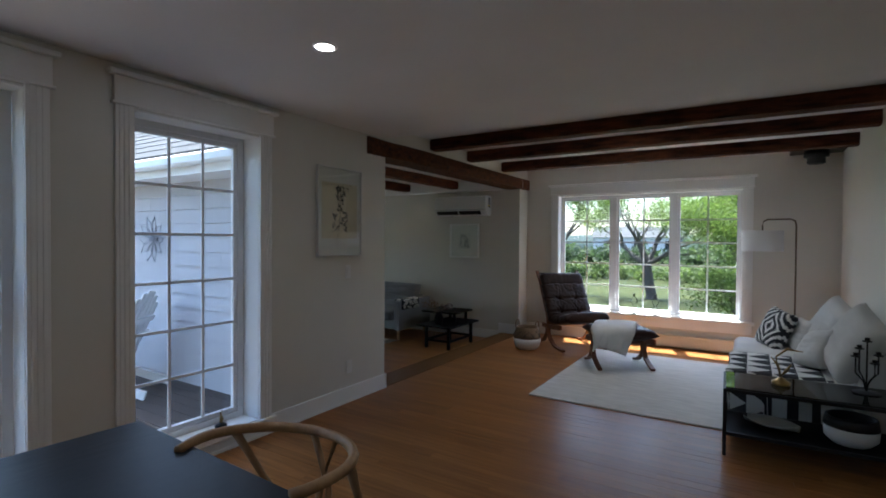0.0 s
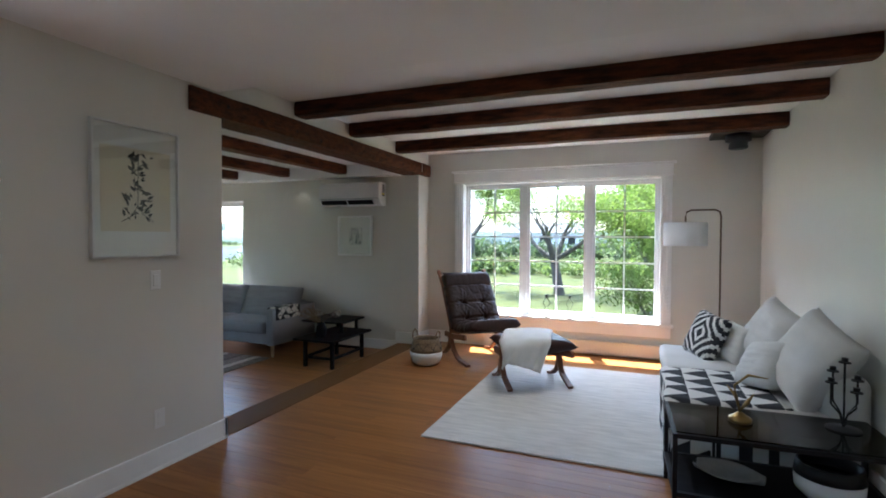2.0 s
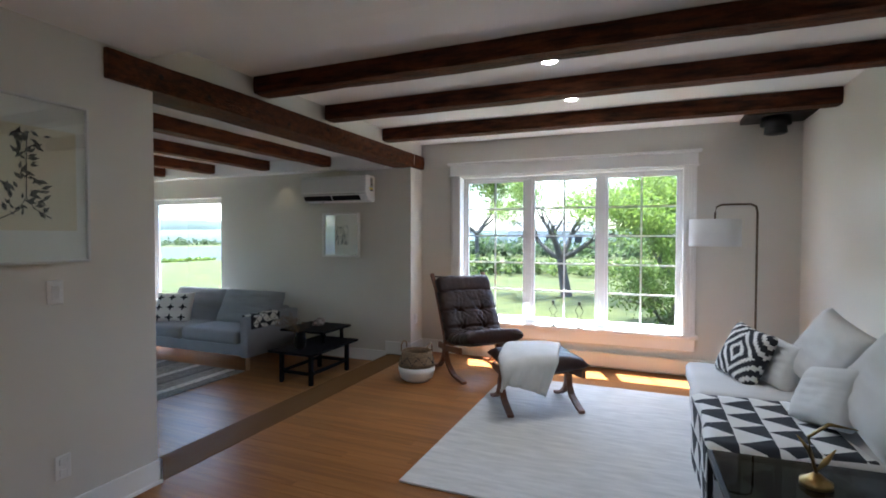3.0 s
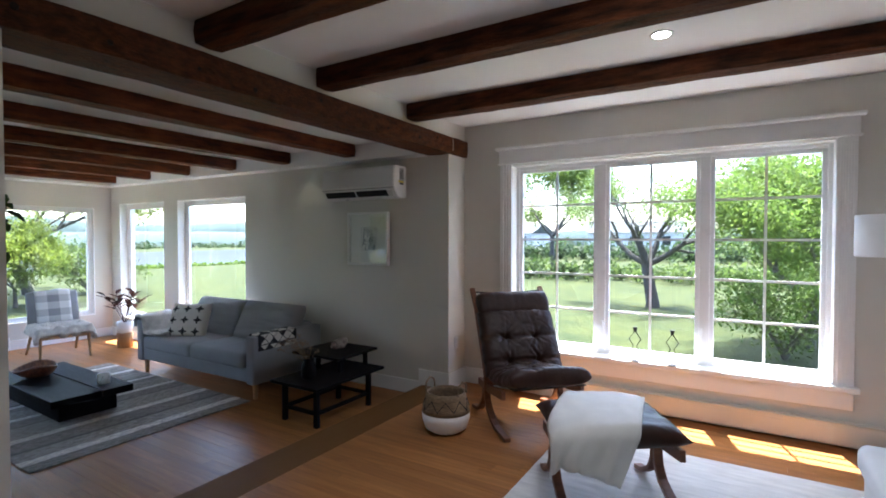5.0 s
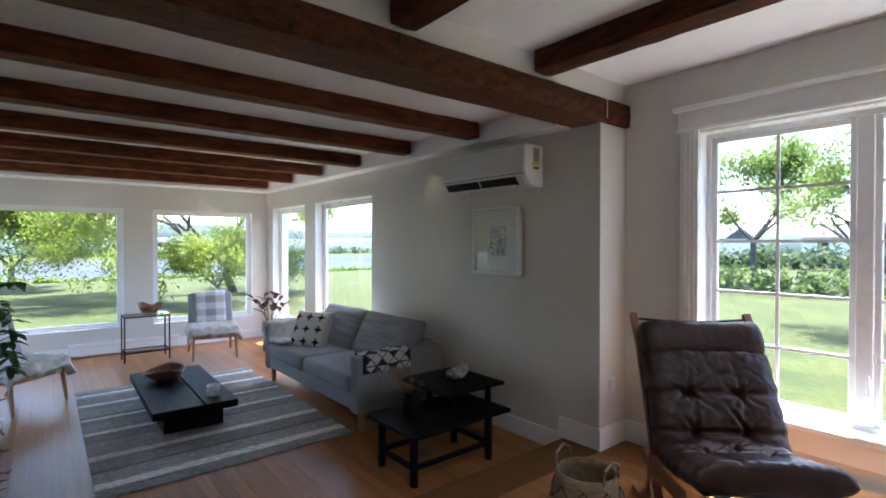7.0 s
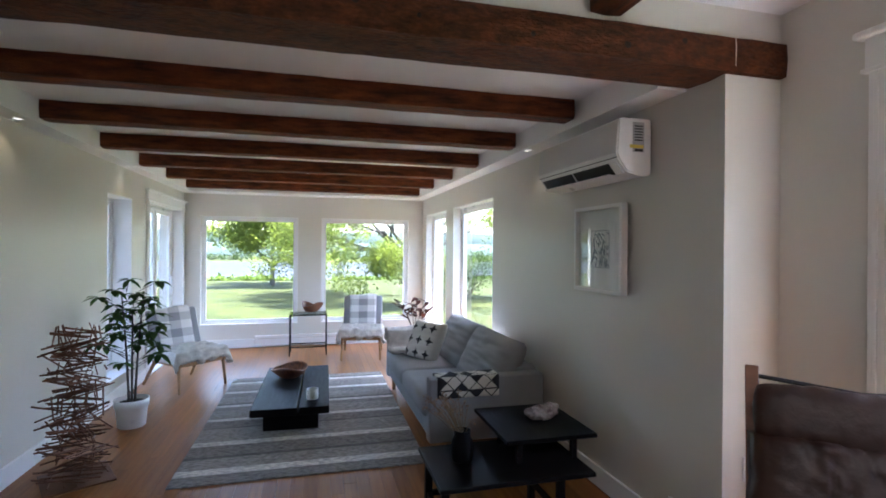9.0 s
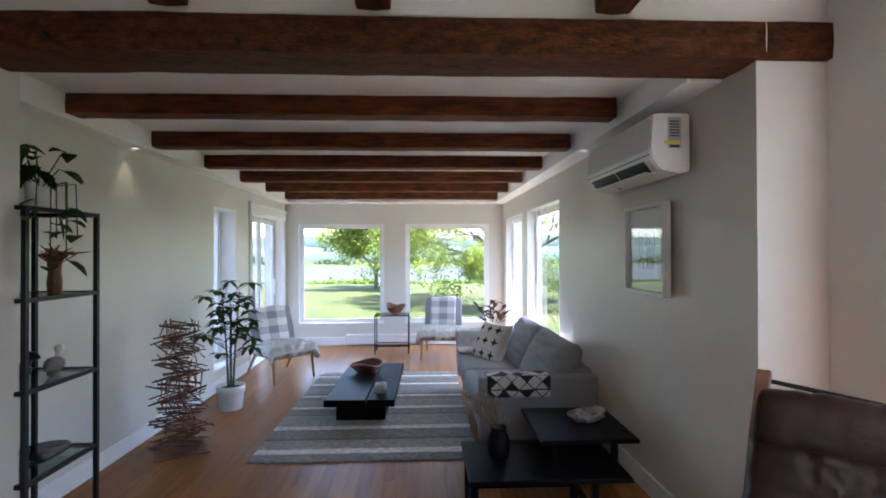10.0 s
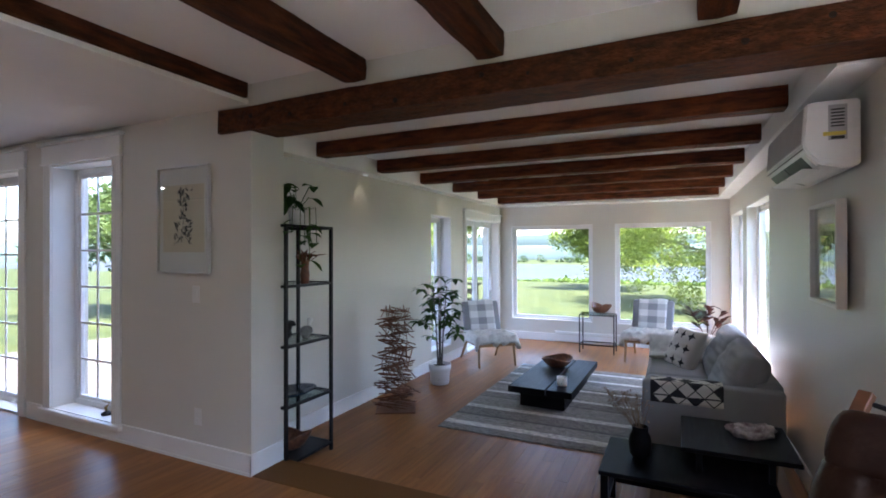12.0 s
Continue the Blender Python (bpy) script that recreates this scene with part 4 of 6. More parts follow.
def pattern_mat(name, kind, dark=(0.02, 0.022, 0.028), light=(0.7, 0.69, 0.66), k=6.0):
    """Woven two-colour cloth: triangles, diamonds or crosses."""
    m = mat(name, light, 0.95, vary=0.04, grain=350, bump=0.4)
    n, l = m.node_tree.nodes, m.node_tree.links
    b = n["Principled BSDF"]
    tc, sp = n.new("ShaderNodeTexCoord"), n.new("ShaderNodeSeparateXYZ")
    l.new(tc.outputs["UV"], sp.inputs[0])

    def op(kind2, a, c=0.0):
        q = n.new("ShaderNodeMath")
        q.operation = kind2
        for i, v in enumerate((a, c)):
            if isinstance(v, (int, float)):
                q.inputs[i].default_value = v
            else:
                l.new(v, q.inputs[i])
        return q.outputs[0]

    u, v = sp.outputs[0], sp.outputs[1]
    if kind == "triangles":
        fac = op("GREATER_THAN", op("FRACT", op("MULTIPLY", u, k)), op("MULTIPLY", op("ABSOLUTE", op("SUBTRACT", op("FRACT", op("MULTIPLY", v, k * 0.8)), 0.5)), 2.0))
    elif kind == "diamonds":
        step_u = op("DIVIDE", op("FLOOR", op("MULTIPLY", u, 26)), 26)
        r = op("ADD", op("ABSOLUTE", op("SUBTRACT", step_u, 0.5)), op("ABSOLUTE", op("SUBTRACT", v, 0.5)))
        fac = op("LESS_THAN", op("FRACT", op("MULTIPLY", r, k)), 0.58)
    elif kind == "lines":
        a = op("FRACT", op("MULTIPLY", op("ADD", u, v), k))
        c = op("FRACT", op("MULTIPLY", op("SUBTRACT", u, v), k))
        d = op("FRACT", op("MULTIPLY", u, k))
        line = op("LESS_THAN", op("MINIMUM", op("MINIMUM", a, c), d), 0.09)
        cell = n.new("ShaderNodeCombineXYZ")
        for i, q in enumerate((op("ADD", u, v), op("SUBTRACT", u, v), u)):
            l.new(op("FLOOR", op("MULTIPLY", q, k)), cell.inputs[i])
        chance = n.new("ShaderNodeTexWhiteNoise")
        l.new(cell.outputs[0], chance.inputs[0])
        fac = op("MAXIMUM", line, op("GREATER_THAN", chance.outputs[0], 0.66))
    elif kind == "crosses":
        a = op("ABSOLUTE", op("SUBTRACT", op("FRACT", op("MULTIPLY", u, k)), 0.5))
        c = op("ABSOLUTE", op("SUBTRACT", op("FRACT", op("MULTIPLY", v, k)), 0.5))
        cross = op("LESS_THAN", op("MULTIPLY", a, c), 0.014)
        fac = op("MULTIPLY", cross, op("LESS_THAN", op("MAXIMUM", a, c), 0.33))
    else:
        a = op("GREATER_THAN", op("FRACT", op("MULTIPLY", u, k)), 0.5)
        c = op("GREATER_THAN", op("FRACT", op("MULTIPLY", v, k * 1.6)), 0.5)
        fac = op("MULTIPLY", op("ADD", a, c), 0.5)
    mx = n.new("ShaderNodeMix")
    mx.data_type = "RGBA"
    mx.inputs["A"].default_value, mx.inputs["B"].default_value = (*light, 1), (*dark, 1)
    l.new(fac, mx.inputs[0]), l.new(mx.outputs["Result"], b.inputs["Base Color"])
    return m


def uv_flat(ob, a="x", c="y", dims=None):
    """Flat texture coordinates from the mesh's own extent."""
    me = ob.data
    uv = me.uv_layers.new(name="uv")
    i, j = "xyz".index(a), "xyz".index(c)
    lo = [min(v.co[k] for v in me.vertices) for k in range(3)]
    hi = [max(v.co[k] for v in me.vertices) for k in range(3)]
    for lp in me.loops:
        co = me.vertices[lp.vertex_index].co
        uv.data[lp.index].uv = ((co[i] - lo[i]) / max(1e-6, hi[i] - lo[i]), (co[j] - lo[j]) / max(1e-6, hi[j] - lo[j]))
    return ob


def pillow(at, rx, ry, rz, w, h, d, material, label, seed, name="pillow", pat=False):
    t = link_mesh(name, cushion(w, h, d, 24, 1.0, 0.006, seed, waist=0.06), material, True)
    if pat:
        uv_flat(t)
    t.matrix_basis = pose(*at, rx, ry, rz)
    return tagged(t, label, "pillow")


# leather rocking lounge chair with headrest
def side_frame(parent, x, post, foot, zfork, ytop, ztop, y0, zseat):
    def bar(pts, w=0.05, t=0.028):
        """A bent laminated strip along (y, z) points."""
        bm = bmesh.new()
        rings = []
        for k, p in enumerate(pts):
            a, b = pts[max(0, k - 1)], pts[min(len(pts) - 1, k + 1)]
            d = Vector((0, b[0] - a[0], b[1] - a[1])).normalized()
            nn = Vector((0, -d.z, d.y))
            c = Vector((x, p[0], p[1]))
            rings.append([bm.verts.new(c + Vector((sx * w / 2, 0, 0)) + nn * sn * t / 2) for sx, sn in ((-1, -1), (1, -1), (1, 1), (-1, 1))])
        for r0, r1 in zip(rings, rings[1:]):
            for k in range(4):
                bm.faces.new((r0[k], r0[(k + 1) % 4], r1[(k + 1) % 4], r1[k]))
        bm.faces.new(rings[0][::-1]), bm.faces.new(rings[-1])
        bmesh.ops.recalc_face_normals(bm, faces=bm.faces)
        bmesh.ops.bevel(bm, geom=[e for e in bm.edges if len(e.link_faces) == 2 and e.calc_face_angle(0) > 1.0], offset=0.003, segments=1, affect="EDGES")
        return bm

    part("front_leg", bar([(y0, zseat), (y0 + 0.004, zfork + 0.03), (y0 + 0.02, zfork - 0.03), (y0 + 0.07, zfork - 0.09), (y0 + 0.15, 0.055), (y0 + 0.22, 0.03), (foot, 0.016)]), M["teak"], parent)
    part("rear_leg", bar([(y0 - 0.027, zfork + 0.06), (y0 - 0.03, zfork - 0.01), (y0 - 0.07, zfork - 0.08), (y0 - 0.15, 0.05), (y0 - 0.2, 0.03), (-foot, 0.016)]), M["teak"], parent)
    if post:
        part("back_post", bar([(y0, zseat - 0.02), (y0 - 0.05, 0.45), (y0 - 0.12, 0.58), (y0 - 0.26, 0.84), (ytop, ztop)], 0.042), M["teak"], parent)
    part("seat_rail", bar([(-0.24, zseat - 0.085), (0.0, zseat - 0.08), (0.30, zseat - 0.045)], 0.03, 0.06), M["teak"], parent)


rocker = thing("lounge_chair", (-2.07, 7.79, 0), "dark brown tufted leather lounge chair on bent teak legs", "chair", -134.6)
for s in (-1, 1):
    side_frame(rocker, s * 0.312, True, 0.38, 0.20, -0.46, 1.0, -0.07, 0.35)
part("cross_rail", box(-0.30, 0.30, -0.10, -0.07, 0.27, 0.34, 0.004), M["teak"], rocker)
part("sling", drape(lambda u, v: Vector((-0.27 + 0.54 * u, 0.40 - 0.46 * v * 2, 0.365 - 0.05 * v * 2) if v < 0.5 else (-0.27 + 0.54 * u, -0.06 - 0.40 * (v - 0.5) * 2, 0.315 + 0.62 * (v - 0.5) * 2)), 6, 16), M["black"], rocker, "black canvas sling")


def leather_pad(curve, w, h, tufts, seed, n=58):
    """A stuffed pad along a (y, z) line, buttoned at tufts (u, v), with folds that run from button to button and out to the edges."""
    pts = [Vector((0, a, b)) for a, b in curve]
    run = [0.0]
    for a, b in zip(pts, pts[1:]):
        run.append(run[-1] + (b - a).length)

    def on(v):
        q = v * run[-1]
        for k in range(len(pts) - 1):
            if q <= run[k + 1] + 1e-9:
                return pts[k].lerp(pts[k + 1], (q - run[k]) / (run[k + 1] - run[k]))
        return pts[-1]

    rnd = random.Random(seed)
    folds = []
    for tu, tv in tufts:
        for k in range(9):
            a = 2 * math.pi * k / 9 + rnd.uniform(-0.35, 0.35)
            folds.append((tu, tv, math.cos(a), math.sin(a), rnd.uniform(0.10, 0.22), rnd.uniform(0.16, 0.45)))
    bm, grid = bmesh.new(), {}
    for i in range(n + 1):
        for j in range(n + 1):
            u, v = 2 * i / n - 1, j / n
            c = (on(max(0, v - 0.09)) + on(v) + on(min(1, v + 0.09))) / 3
            d = (on(min(1, v + 0.06)) - on(max(0, v - 0.06))).normalized()
            nn = Vector((0, d.z, -d.y)) * -1
            if nn.y < 0 and abs(nn.y) > abs(nn.z) or nn.z < 0 and abs(nn.z) >= abs(nn.y):
                nn = -nn
            e = max(0.0, (1 - abs(u) ** 5) * (1 - abs(2 * v - 1) ** 14)) ** 0.42
            q = Vector((u * 2, v * 4 * run[-1], seed))
            t = 1 + 0.07 * noise.noise(q * 1.6) + 0.04 * noise.noise(q * 6)
            for f, deep in ((2.3, 0.07), (4.7, 0.045)):
                a = abs(noise.noise(Vector((u * f + 0.3 * noise.noise(q), v * f * 1.5, seed + f))))
                t -= deep * max(0.0, 1 - a / 0.07)
            t -= 0.12 * max(0.0, v - 0.72) / 0.28 * max(0.0, noise.noise(Vector((u * 7, v * 1.2, seed + 8)))) * 2
            for tu, tv in tufts:
                r2 = (u - tu) ** 2 + ((v - tv) * 1.9) ** 2
                t -= 0.45 * math.exp(-r2 / 0.008) + 0.16 * math.exp(-r2 / 0.05)
            for tu, tv, ca, sa, deep, far in folds:
                du, dv = u - tu, (v - tv) * 1.9
                al, ac = du * ca + dv * sa, -du * sa + dv * ca + 0.02 * noise.noise(Vector((du * 6, dv * 6, seed)))
                if al > 0:
                    t -= deep * math.exp(-(ac / 0.022) ** 2) * math.exp(-(al / far) ** 2) - 0.4 * deep * math.exp(-((abs(ac) - 0.06) / 0.03) ** 2) * math.exp(-(al / far) ** 2)
            for tv in {b for a, b in tufts}:
                t -= 0.20 * math.exp(-((v - tv - 0.012 * noise.noise(Vector((u * 3, tv * 9, seed)))) * run[-1] / 0.014) ** 2)
            side = Vector((u * w / 2 * (1 - 0.02 * noise.noise(Vector((v * 9, seed, 1)))), 0, 0))
            grid[1, i, j] = bm.verts.new(c + side + nn * h * 0.62 * e * max(0.12, t))
            grid[-1, i, j] = grid[1, i, j] if i in (0, n) or j in (0, n) else bm.verts.new(c + side - nn * h * 0.38 * e)
    for sgn in (1, -1):
        for i in range(n):
            for j in range(n):
                bm.faces.new([grid[sgn, a, b] for a, b in ((i, j), (i + 1, j), (i + 1, j + 1), (i, j + 1))][::sgn])
    bmesh.ops.recalc_face_normals(bm, faces=bm.faces)
    return bm


part("seat", leather_pad([(-0.10, 0.38), (-0.02, 0.35), (0.12, 0.36), (0.28, 0.395), (0.38, 0.425), (0.45, 0.445)], 0.63, 0.14, [(-0.42, 0.48), (0.42, 0.48), (0.0, 0.30)], 3), M["leather"], rocker, smooth=True)
part("backrest", leather_pad([(-0.03, 0.33), (-0.10, 0.47), (-0.20, 0.66), (-0.30, 0.83)], 0.66, 0.13, [(-0.38, 0.22), (0.38, 0.22), (-0.38, 0.56), (0.38, 0.56)], 5), M["leather"], rocker, "tufted leather back pad", smooth=True)
for s in (-1, 1):
    part("strap_tab", box(s * 0.22 - 0.03, s * 0.22 + 0.03, 0.40, 0.54, 0.40, 0.41, 0.002, m=Matrix.Translation((0, 0, -0.10)) @ Matrix.Rotation(radians(10), 4, "X")), M["black"], rocker)


def head_roll(w, h, d, m):
    """A plump squared roll with soft ends, gathered creases in its middle."""
    bm = bmesh.new()
    nu, nt, rings = 40, 28, []
    for i in range(nu + 1):
        u = -1 + 2 * i / nu
        cap = max(0.02, 1 - abs(u) ** 7) ** 0.42
        ring = []
        for k in range(nt):
            th = 2 * math.pi * k / nt
            c, q = math.cos(th), math.sin(th)
            y = math.copysign(abs(c) ** 0.62, c) * d / 2 * (0.55 + 0.45 * cap)
            z = math.copysign(abs(q) ** 0.62, q) * h / 2 * (0.70 + 0.30 * cap)
            f = 1 + 0.035 * noise.noise(Vector((u * 2.2, c * 1.5, q * 1.5)))
            f -= 0.10 * math.exp(-((u - 0.06 * q) / 0.05) ** 2) * max(0.0, c) * (0.5 + 0.5 * q)
            f -= 0.05 * math.exp(-((u + 0.16 + 0.1 * q) / 0.04) ** 2) * max(0.0, c)
            f += 0.02 * noise.noise(Vector((u * 9, c * 2, q * 3 + 4)))
            f -= 0.06 * max(0.0, 1 - abs(noise.noise(Vector((u * 3.5, c * 1.1, q * 1.1 + 9)))) / 0.12)
            ring.append(bm.verts.new((u * w / 2 * (1 - 0.03 * (c * c + q * q) * (abs(u) > 0.95) * abs(q)), y * f, z * f)))
        rings.append(ring)
    for r0, r1 in zip(rings, rings[1:]):
        for k in range(nt):
            bm.faces.new((r0[k], r0[(k + 1) % nt], r1[(k + 1) % nt], r1[k]))
    bm.faces.new(rings[0]), bm.faces.new(rings[-1][::-1])
    bmesh.ops.recalc_face_normals(bm, faces=bm.faces)
    bmesh.ops.transform(bm, matrix=m, verts=bm.verts)
    return bm


part("headrest", head_roll(0.63, 0.215, 0.145, Matrix.Translation((0, -0.315, 0.872)) @ Matrix.Rotation(radians(26), 4, "X")), M["leather"], rocker, "plump creased leather head pillow", smooth=True)
part("strap", tube([(-0.29, -0.45, 0.97), (0, -0.43, 0.95), (0.29, -0.45, 0.97)], 0.008, 6), M["black"], rocker)

ott = thing("ottoman", (-1.27, 6.97, 0.014), "brown leather footstool on bent teak legs", "footstool", -148.5)
for s in (-1, 1):
    side_frame(ott, s * 0.29, False, 0.27, 0.18, 0, 0, 0.0, 0.37)
part("cross_rail", box(-0.275, 0.275, -0.015, 0.015, 0.25, 0.32, 0.004), M["teak"], ott)
part("seat", cushion(0.70, 0.58, 0.14, 20, 1.1, 0.012, 12, Matrix.Translation((0, 0, 0.392)), [(0, 0)]), M["leather"], ott, smooth=True)


def throw_shape(u, v):
    a, b = (u - 0.5) * 0.46, (v - 0.38) * 0.84
    c, t = math.cos(-0.42), math.sin(-0.42)
    x, y = a * c - b * t + 0.04, a * t + b * c
    over, wide = max(0.0, abs(y) - 0.25), max(0.0, abs(x) - 0.31)
    z = 0.496 - 0.035 * (min(abs(x), 0.33) / 0.33) ** 3 - 0.02 * (min(abs(y), 0.25) / 0.25) ** 3
    z -= max(0.0, over - 0.02) + 0.8 * max(0.0, wide - 0.02)
    if over:
        y = math.copysign(0.25 + min(over, 0.06) + 0.12 * over, y)
    if wide:
        x = math.copysign(0.31 + min(wide, 0.05) + 0.15 * wide, x)
    z += 0.006 * noise.noise(Vector((u * 5, v * 6, 2.0))) + 0.003 * noise.noise(Vector((u * 13, v * 15, 2.0)))
    x += over * 0.2 * noise.noise(Vector((u * 6, 3.0, 1.0)))
    y += over * 0.15 * noise.noise(Vector((u * 8, 5.0, 1.0)))
    return Vector((x, y, z + 0.004))


tw = link_mesh("throw_blanket", drape(throw_shape, 22, 30, 0.012), M["throw"], True)
tw.matrix_basis = pose(-1.27, 6.97, 0.014, 0, 0, -148.5)
tagged(tw, "soft white throw draped over the footstool", "blanket")

bk = thing("basket", (-2.51, 7.28, 0), "belly basket of seagrass with a white painted base", "basket")
part("base", lathe([(0.11, 0.0), (0.155, 0.03), (0.178, 0.10), (0.18, 0.15)], 28), M["white_cer"], bk, "white painted lower half", True)
bm = lathe([(0.181, 0.15), (0.173, 0.19), (0.152, 0.26), (0.146, 0.295), (0.136, 0.295), (0.142, 0.25), (0.165, 0.16), (0.13, 0.05)], 28)
part("weave", bm, M["wicker"], bk, "natural woven seagrass", True)
part("zigzag", tube([((0.177 - 0.023 * (k % 2)) * math.cos(k * math.pi / 9), (0.177 - 0.023 * (k % 2)) * math.sin(k * math.pi / 9), 0.18 + 0.07 * (k % 2)) for k in range(19)], 0.005, 5), M["black"], bk, "black stitched zigzag")
for s in (-1, 1):
    part("handle", tube([(s * 0.137, -0.06, 0.285), (s * 0.14, -0.055, 0.35), (s * 0.14, 0, 0.38), (s * 0.14, 0.055, 0.35), (s * 0.137, 0.06, 0.285)], 0.008, 6), M["wicker"], bk)

# white sofa with its pillows
so = thing("sofa", (0, 0, 0), "low white slipcovered sofa against the wall", "sofa")
part("base", box(-0.10, 0.86, 5.56, 7.30, 0.05, 0.30, 0.03, seg=3), M["white_fab"], so)
for a, b in ((5.55, 6.42), (6.43, 7.31)):
    part("seat", box(-0.13, 0.72, a, b, 0.28, 0.425, 0.05, seg=4), M["white_fab"], so, smooth=True)
part("backrest", box(0.66, 0.885, 5.56, 7.3, 0.28, 0.66, 0.08, seg=4), M["white_fab"], so, smooth=True)
for x in (-0.04, 0.8):
    for y in (5.64, 7.2):
        part("leg", box(x - 0.025, x + 0.025, y - 0.025, y + 0.025, 0, 0.05), M["oak"], so)
pillow((0.22, 6.92, 0.59), 66, 6, -66, 0.40, 0.40, 0.15, pattern_mat("diamond_weave", "diamonds", k=5), "black pillow with white stepped diamonds", 1, pat=True)
pillow((0.42, 6.84, 0.555), 68, 0, -74, 0.36, 0.33, 0.15, M["white_fab"], "plain white linen pillow", 2)
pillow((0.62, 6.62, 0.69), 62, 14, -78, 0.52, 0.48, 0.19, M["white_fab"], "large white linen back pillow", 3)
pillow((0.47, 6.06, 0.575), 58, -12, -66, 0.40, 0.34, 0.17, M["white_fab"], "plain white linen pillow", 4)
pillow((0.66, 5.84, 0.68), 60, 16, -82, 0.58, 0.52, 0.20, M["white_fab"], "large white linen back pillow", 5)


def blanket_shape(u, v):
    s = -0.52 + 1.06 * u - 0.06 * math.sin(3.1 * v)
    y = 5.50 + 0.88 * v
    x, z = s, 0.433
    if s < -0.135:
        x, z = -0.145 - 0.01 * math.sin(8 * v), 0.433 + (s + 0.135) * 1.0
    if y < 5.545:
        z -= (5.545 - y) * 8.0
        y = 5.535
    z += 0.008 * noise.noise(Vector((u * 5, v * 5, 1)))
    return Vector((x, y + 0.06 * (u - 0.5), z))


bl = link_mesh("throw_blanket", drape(blanket_shape, 26, 22, 0.008), pattern_mat("triangle_weave", "triangles", k=6), True)
uv_flat(bl)
for lp in bl.data.loops:
    co = bl.data.vertices[lp.vertex_index].co
    bl.data.uv_layers[0].data[lp.index].uv = ((co.x - (0.433 - co.z) * (co.x < -0.13) + 0.5) / 0.98, (co.y - (0.433 - co.z) * (co.y < 5.54) - 5.3) / 0.98)
tagged(bl, "black and white triangle patterned throw on the sofa", "blanket")

# floor lamp
fl = thing("floor_lamp", (0.42, 7.72, 0), "slim dark metal floor lamp with a white drum shade", "lamp")
part("base", lathe([(0.13, 0.0), (0.13, 0.012), (0.02, 0.02), (0.012, 0.03)], 28), M["chrome"], fl, smooth=True)
part("pole", tube([(0, 0, 0.02), (0, 0, 1.0), (0, 0, 1.62), (-0.01, 0, 1.67), (-0.05, 0, 1.69), (-0.26, 0.01, 1.69), (-0.30, 0.01, 1.67), (-0.31, 0.01, 1.62), (-0.31, 0.01, 1.50)], 0.009, 10), M["bronze"], fl, "bent dark metal pole", True)
part("shade", lathe([(0.197, 1.335), (0.2, 1.34), (0.2, 1.565), (0.195, 1.565), (0.193, 1.34)], 40, (-0.31, 0.01, 0)), M["shade"], fl, "white fabric drum shade", True)

# ceiling fixture in the corner
cf = thing("ceiling_fixture", (0.62, 8.14, 2.53), "black ceiling plate with a round black fitting", "fixture")
part("plate", box(-0.24, 0.27, -0.17, 0.26, -0.05, 0, 0.004), M["black"], cf)
part("fitting", lathe([(0.12, -0.05), (0.12, -0.12), (0.085, -0.13), (0.09, -0.19), (0.07, -0.20)], 24), M["black"], cf, smooth=True)

# ornaments on the sill
def sill_ornament(at):
    t = thing("candle_holder", at, "black wire candle holder on the window sill", "ornament", 0, "ornaments on the sill")
    part("base", lathe([(0.035, 0.0), (0.035, 0.006), (0.006, 0.012)], 14), M["black"], t)
    for s in (-1, 1):
        part("wire", tube([(0, 0, 0.01), (s * 0.04, 0, 0.07), (s * 0.012, 0, 0.125), (s * 0.045, 0, 0.18), (0, 0, 0.25)], 0.0045, 5), M["black"], t)
    part("cup", lathe([(0.012, 0.245), (0.018, 0.28), (0.0, 0.28)], 10), M["black"], t)


sill_ornament((-1.38, 8.42, 0.424))
sill_ornament((-1.10, 8.42, 0.424))

# glass side table with its things
gt = thing("glass_table", (0, 0, 0), "black metal table with a glass top and lower shelf", "table", 0)
gt.matrix_basis = pose(0.335, 5.19, 0, 0, 0, 2)
W2, D2 = 0.475, 0.245
for sx in (-1, 1):
    for sy in (-1, 1):
        part("leg", box(sx * W2 - 0.011, sx * W2 + 0.011, sy * D2 - 0.011, sy * D2 + 0.011, 0, 0.45), M["black"], gt)
for z in (0.44, 0.15):
    for sy in (-1, 1):
        part("rail", box(-W2, W2, sy * D2 - 0.011, sy * D2 + 0.011, z - 0.012, z + 0.0095), M["black"], gt)
    for sx in (-1, 1):
        part("rail", box(sx * W2 - 0.011, sx * W2 + 0.011, -D2, D2, z - 0.011, z + 0.009), M["black"], gt)
part("glass_top", box(-W2 + 0.005, W2 - 0.005, -D2 + 0.005, D2 - 0.005, 0.4505, 0.458, 0.001), M["sglass"], gt, "smoked glass top")
part("lower_shelf", box(-W2 + 0.012, W2 - 0.012, -D2 + 0.012, D2 - 0.012, 0.145, 0.155), M["blackwood"], gt)
cn = thing("candelabra", (0.65, 5.27, 0.459), "black iron candelabra with five cups", "candle holder")
part("foot", lathe([(0.075, 0.0), (0.075, 0.006), (0.065, 0.008), (0.01, 0.014)], 20), M["black"], cn)
for k, (dx, dy, h) in enumerate(((0, 0, 0.33), (0.06, 0.02, 0.24), (-0.06, -0.02, 0.23), (0.03, -0.06, 0.2), (-0.03, 0.06, 0.27))):
    part("arm", tube([(0, 0, 0.01), (dx * 0.3, dy * 0.3, 0.08), (dx, dy, 0.13), (dx, dy, h)], 0.005, 6), M["black"], cn)
    part("cup", lathe([(0.008, h), (0.026, h + 0.004), (0.026, h + 0.01), (0.014, h + 0.012), (0.014, h + 0.03), (0, h + 0.03)], 12, (dx, dy, 0)), M["black"], cn)
